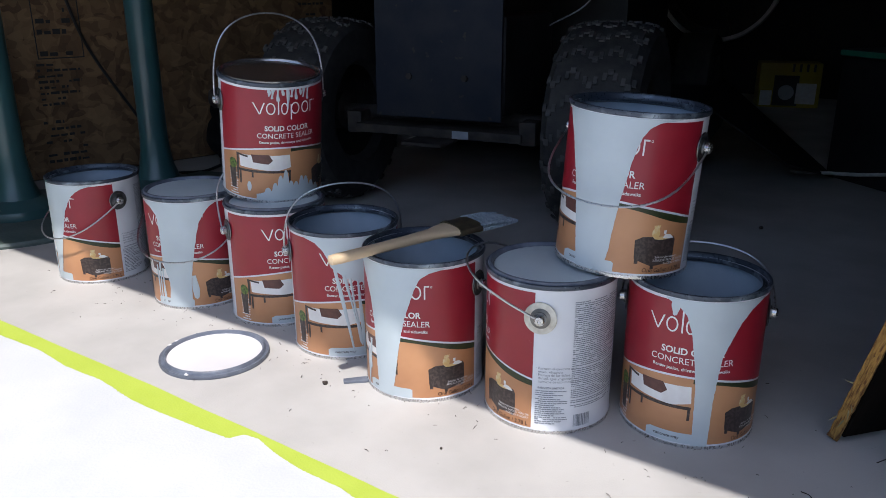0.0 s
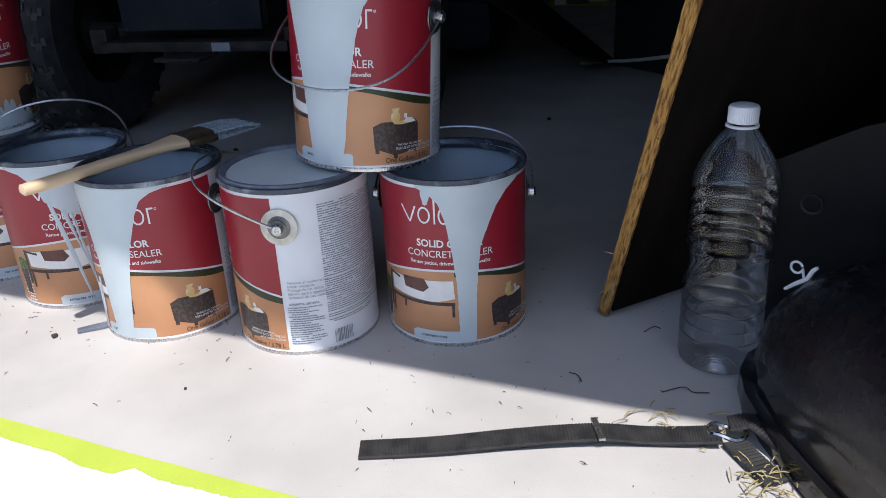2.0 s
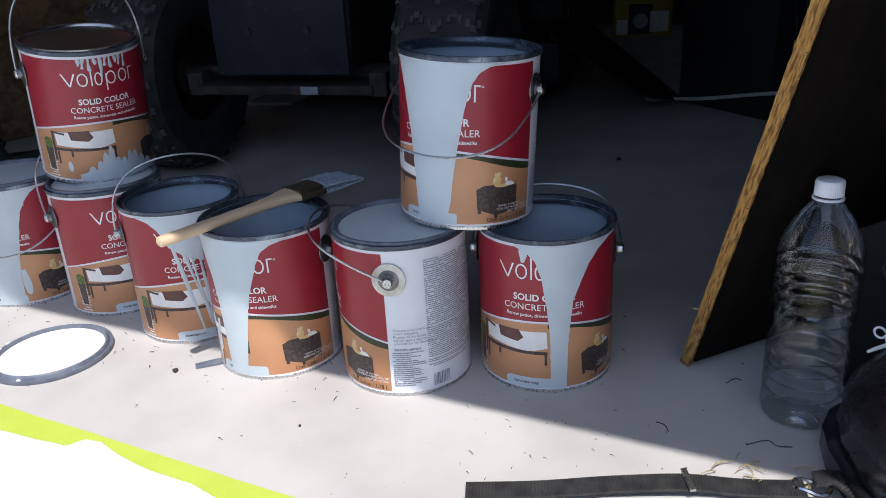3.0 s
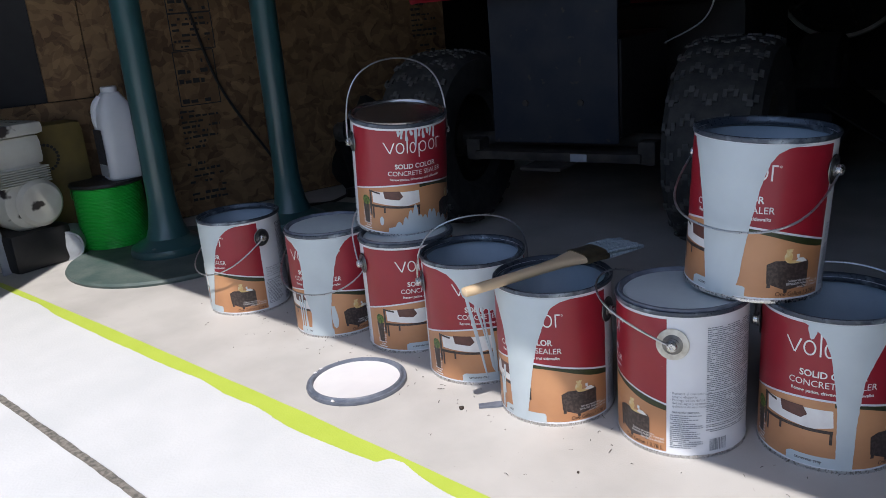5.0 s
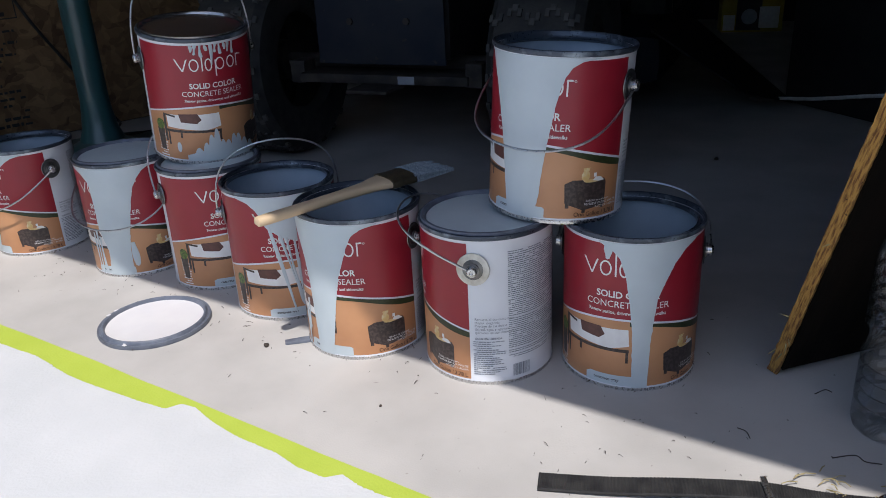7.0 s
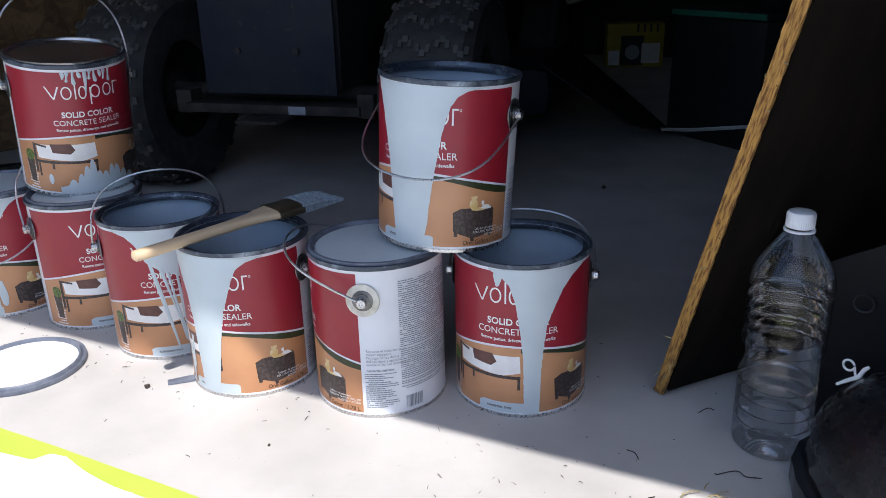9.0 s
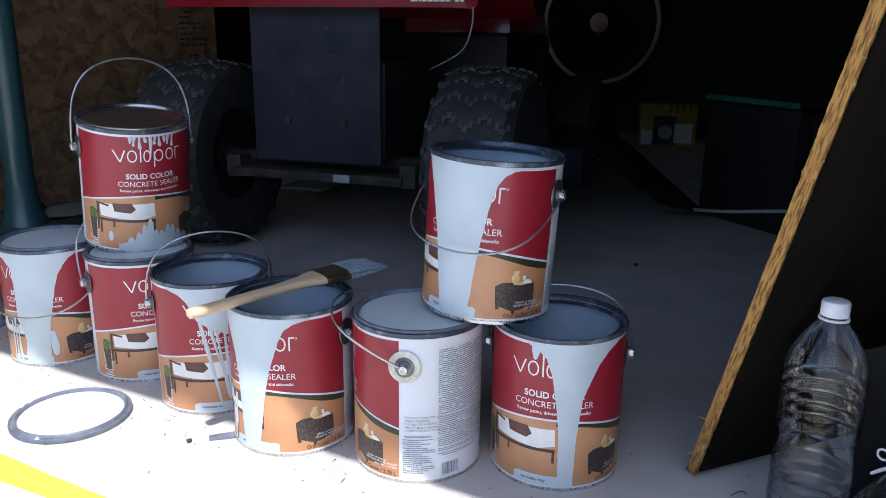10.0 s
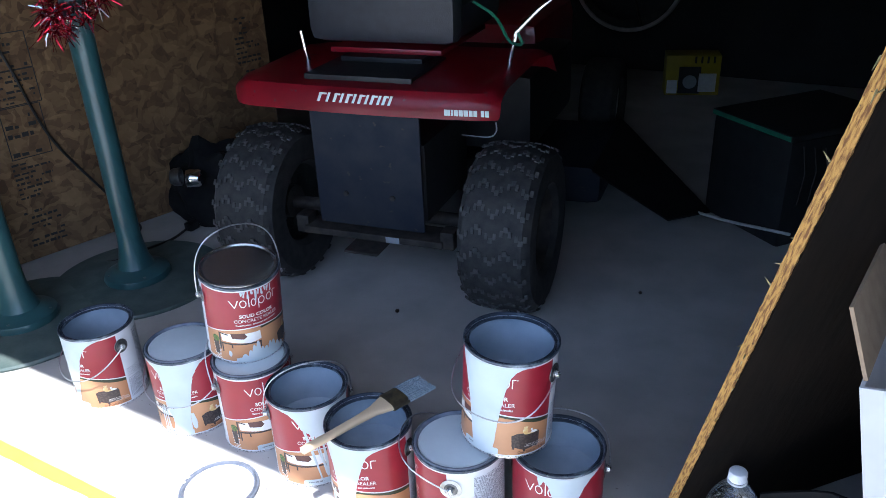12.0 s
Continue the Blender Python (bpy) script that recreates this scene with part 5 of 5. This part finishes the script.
part("hitch_label", boxed(0.045, 0.085, 0.0535, 0.0545, 0.218, 0.236), PIPE, mower, soft=False)
part("axle", lathed([(0, -0.36), (0.02, -0.36), (0.02, 0.36), (0, 0.36)], 20, m=pose(0, 0.200, 0.243, 0, 90, 0)), RUSTY, mower)


def tyre_mesh(r, half):
    prof = [(r * 0.50, -half * 0.72), (r * 0.56, -half * 0.95), (r * 0.72, -half * 1.02), (r * 0.88, -half * 0.98), (r * 0.965, -half * 0.80), (r * 0.98, -half * 0.4), (r * 0.985, 0),
            (r * 0.98, half * 0.4), (r * 0.965, half * 0.80), (r * 0.88, half * 0.98), (r * 0.72, half * 1.02), (r * 0.56, half * 0.95), (r * 0.50, half * 0.72)]
    return lathed(prof, 64, m=pose(0, 0, 0, 0, 90, 0))


def tread_mesh(r, half, n=24):
    """Turf tread: bracket-shaped lugs in staggered columns."""
    bm = bmesh.new()

    def lug(x0, x1, a0, a1):
        vs = []
        for rr in (0.996, 0.972):
            for x, a in ((x0, a0), (x1, a0), (x1, a1), (x0, a1)):
                q = r * rr * (1 - 0.055 * (abs(x) / half) ** 4)
                vs.append(bm.verts.new((x, q * math.cos(a), q * math.sin(a))))
        bm.faces.new(vs[:4])
        for k in range(4):
            bm.faces.new((vs[k], vs[(k + 1) % 4], vs[4 + (k + 1) % 4], vs[4 + k]))

    for col in range(5):
        mid = (-0.78 + 0.39 * col) * half
        w = 0.30 * half
        s = 1 if col % 2 else -1
        for k in range(n):
            a = 2 * math.pi * (k + 0.5 * (col % 2)) / n
            lug(mid - w / 2 + 0.09 * half, mid + w / 2 - 0.09 * half, a - 0.030, a + 0.030)
            for e_ in (-1, 1):
                x0 = mid + e_ * w / 2
                lug(min(x0, x0 - e_ * 0.085 * half), max(x0, x0 - e_ * 0.085 * half), a - 0.035 + 0.045 * s, a + 0.035 + 0.045 * s)
    return bm


for sx in (-1, 1):
    wh = part("wheel", lathed([(0.02, -0.05), (0.05, -0.05), (0.05, 0.02), (0.11, 0.03), (0.118, 0.075), (0.112, 0.078), (0.104, 0.04), (0.03, 0.035), (0.02, 0.035)], 40, True, m=pose(0, 0, 0, 0, 90 * sx, 0)),
              RUSTY, mower, at=pose(0.370 * sx, 0.200, 0.233))
    part("tyre", share("rear_tyre", lambda: tyre_mesh(0.233, 0.098), RUBBER), None, wh, "dusty black tyre")
    tagged(part("tread", share("rear_tread", lambda: tread_mesh(0.234, 0.098), TREAD), None, wh, "worn turf tread blocks"), kind="stuff")
# seat
part("seat_pan", boxed(-0.17, 0.16, 0.24, 0.62, 0.712, 0.728, bev=0.005), MOWRED, mower, "red seat pan")
part("seat_mount", boxed(-0.12, 0.12, 0.20, 0.5, 0.690, 0.712, bev=0.005), BLACKPL, mower)
part("seat_cushion", boxed(-0.20, 0.20, 0.24, 0.66, 0.745, 0.84, bev=0.035), SEATVINYL, mower, "dark navy vinyl seat")
part("seat_back", boxed(-0.215, 0.215, 0.20, 0.29, 0.745, 1.16, bev=0.04), SEATVINYL, mower, "dark navy vinyl backrest")
part("lever", tubed([(-0.228, 0.22, 0.685), (-0.236, 0.22, 0.715), (-0.242, 0.215, 0.775)], 0.006, 8), CHROME, mower)
part("lever", tubed([(0.325, 0.30, 0.675), (0.335, 0.30, 0.72), (0.345, 0.30, 0.77), (0.40, 0.31, 0.83), (0.46, 0.33, 0.88)], 0.006, 8), CHROME, mower)
part("cable", tubed(bez([(0.23, 0.30, 0.85), (0.29, 0.30, 0.81), (0.33, 0.29, 0.75), (0.36, 0.3, 0.74), (0.35, 0.3, 0.77)], 8), 0.0045, 6), GREENEDGE, mower, "green control cable")
part("body_side", boxed(-0.28, 0.30, 0.64, 1.25, 0.30, 0.56, bev=0.03), BLACKPL, mower, "black underbody")
part("hanging_cable", tubed(bez([(0.378, 0.012, 0.612), (0.366, 0.05, 0.575), (0.310, 0.16, 0.520), (0.188, 0.301, 0.470)], 6), 0.0018, 6), PIPE, mower, "pale hanging cable")
part("hood", boxed(-0.20, 0.20, 1.1, 1.75, 0.35, 0.64, bev=0.06), MOWRED, mower, "red engine hood")
part("deck", boxed(-0.5, 0.52, 0.72, 1.25, 0.09, 0.24, bev=0.05), MOWDARK, mower, "dark cutting deck")
ch = bmesh.new()
slab(ch, [(0.50, 0.62), (0.74, 0.68), (0.86, 0.98), (0.50, 1.2)], 0.0, 0.006)
for v in ch.verts:
    v.co.z += 0.26 - 0.72 * (v.co.x - 0.50)
part("discharge_chute", ch, FLAPBLACK, mower, "dark plastic discharge chute", soft=False)
for sx in (-1, 1):
    wh = part("front_wheel", lathed([(0.02, -0.04), (0.09, -0.05), (0.09, 0.05), (0.02, 0.04)], 32, True, m=pose(0, 0, 0, 0, 90, 0)), OLDWHITE, mower, at=pose(0.36 * sx, 1.62, 0.19))
    part("tyre", share("front_tyre", lambda: tyre_mesh(0.19, 0.075), RUBBER), None, wh)

# the body stands a little lower than its drawing
for ob in mower.children:
    if "wheel" not in ob.name:
        ob.matrix_basis = Matrix.Diagonal((1, 1, 0.957, 1)) @ ob.matrix_basis

# things beside the mower's wheel
cyl = thing("chrome_fitting", "shiny chrome pipe fitting on a dark bundle", "pipe fitting", pose(-1.845, 1.462, 0.227, 0, 0, 44))
part("dome", lathed([(0, -0.035), (0.022, -0.033), (0.030, -0.022), (0.031, 0.0), (0.026, 0.004)], 28, m=pose(-0.03, 0, 0, 0, 90, 0)), EARSTEEL, cyl)
part("collar", lathed([(0.0, -0.02), (0.029, -0.02), (0.031, -0.01), (0.031, 0.022), (0.026, 0.03), (0, 0.03)], 28, m=pose(0.01, 0, -0.008, 0, 90, 0)), CHROME, cyl)
bm = bmesh.new()
r_ = bmesh.ops.create_icosphere(bm, subdivisions=4, radius=1)
for v in bm.verts:
    v.co *= 1 + 0.34 * noise.noise(v.co * 2.1) + 0.06 * noise.noise(v.co * 5)
    v.co = Vector((v.co.x * 0.17, v.co.y * 0.12, max(0.0, 0.14 + v.co.z * 0.19)))
solo("dark_sack", bm, DARKCLOTH, "dark crumpled sack standing by the wall", "sack", pose(-1.935, 1.600, 0.0, 0, 0, 30) @ Matrix.Diagonal((0.9, 0.9, 0.9, 1)))

# ---- the dark back of the garage ----
blk = thing("black_chest", "black plastic chest with a green trimmed lid edge", "chest", pose(-0.535, 2.655, 0.0, 0, 0, -28) @ Matrix.Diagonal((0.96, 0.9, 0.87, 1)))
part("body", boxed(0, 0.36, 0.0, 0.5, 0.0, 0.40, bev=0.012), BLACKPL, blk)
part("lid", boxed(-0.006, 0.366, -0.006, 0.51, 0.402, 0.425, bev=0.006), BLACKPL, blk)
part("trim", boxed(0.0, 0.36, -0.010, -0.0065, 0.405, 0.421), GREENEDGE, blk, "green edge strip")
for k in range(3):
    part("rib", tubed([(0.3635, 0.05 + k * 0.05, 0.38 - 0.01 * k), (0.368, 0.07 + k * 0.05, 0.28), (0.364, 0.06 + k * 0.05, 0.16)], 0.0025, 6), RUSTY, blk)
solo("white_cable", tubed(bez([(-0.62, 2.62, 0.006), (-0.58, 2.59, 0.012), (-0.531, 2.564, 0.026), (-0.40, 2.50, 0.050), (-0.25, 2.43, 0.085), (-0.17, 2.40, 0.10)], 8), 0.005, 8), CABLEWHITE, "white cable trailing before the black chest", "cable")
ybx = thing("product_box", "yellow cardboard box with pictures, on the floor", "box", pose(-1.31, 3.95, 0.0, 0, 0, 30) @ Matrix.Scale(0.87, 4))
part("box", boxed(0, 0.31, 0, 0.16, 0, 0.235, bev=0.003), BOXYELLOW, ybx)
part("picture", boxed(0.075, 0.20, -0.002, -0.0005, 0.01, 0.17), BLACKPL, ybx, soft=False)
part("picture", boxed(0.01, 0.07, -0.002, -0.0005, 0.01, 0.09), PRINTWHITE, ybx, soft=False)
part("picture", boxed(0.19, 0.29, -0.003, -0.0021, 0.02, 0.13), PRINTWHITE, ybx, soft=False)
part("can_picture", lathed([(0, 0), (0.04, 0), (0.04, 0.002), (0, 0.002)], 24, m=pose(0.14, -0.0025, 0.08, 90, 0, 0)), PIPE, ybx)
for k in range(4):
    part("printed_bar", boxed(0.16 + k * 0.035, 0.172 + k * 0.035, -0.002, -0.0005, 0.19, 0.23), BLACKPL, ybx, soft=False)

wh = thing("spoked_wheel", "chrome-rimmed wheel hung on the back wall", "wheel", pose(-1.604, 4.04, 0.589, 0, 0, 9.8) @ Matrix.Scale(0.97, 4))
part("rim", lathed([(0.295, -0.012), (0.312, -0.014), (0.318, 0), (0.312, 0.014), (0.295, 0.012)], 64, True, m=pose(0, 0, 0, 90, 0, 0)), RIMMETAL, wh, "dull chrome rim")
part("tyre", lathed([(0.255, -0.02), (0.294, -0.02), (0.294, 0.02), (0.255, 0.02)], 64, True, m=pose(0, 0.02, 0, 90, 0, 0)), RUBBER, wh)
part("hub", lathed([(0, -0.04), (0.03, -0.04), (0.05, -0.02), (0.05, 0.03), (0, 0.03)], 32, m=pose(0, 0, 0, 90, 0, 0)), CHROME, wh)
for k in range(5):
    a = 2 * math.pi * k / 5
    part("spoke", tubed([(0.04 * math.cos(a), 0, 0.04 * math.sin(a)), (0.3 * math.cos(a), 0, 0.3 * math.sin(a))], 0.007, 6), RUSTY, wh)
part("wall_hook", boxed(-0.01, 0.01, 0.0, 0.05, 0.30, 0.32), RUSTY, wh)

cb = thing("cardboard_box", "open white cardboard box with brown raw edge, tilted on the hood", "cardboard box", pose(0.421, 0.865, 0.178, 0, -11.6, 4))
for a in ((0, 0.35, 0, 0.004), (0, 0.35, 0.30, 0.304), (0, 0.004, 0.004, 0.30), (0.346, 0.35, 0.004, 0.30)):
    part("side", boxed(*a, 0.0, 0.50), CARD, cb, soft=False)
part("base", boxed(0.004, 0.346, 0.004, 0.30, 0.0, 0.004), CARDEDGE, cb, soft=False)
fl = bmesh.new()
slab(fl, [(0.0, 0), (0.35, 0), (0.33, -0.09), (0.02, -0.09)], 0, 0.004, m=pose(0, 0.302, 0.502, -75, 0, 0))
part("flap", fl, CARDEDGE, cb, "brown inner flap", soft=False)
fl = bmesh.new()
slab(fl, [(0.0, 0.01), (0.0, 0.29), (-0.07, 0.27), (-0.07, 0.03)], 0, 0.004, m=pose(0.002, 0, 0.502, 0, 78, 0))
part("flap", fl, CARDEDGE, cb, "brown raised flap", soft=False)
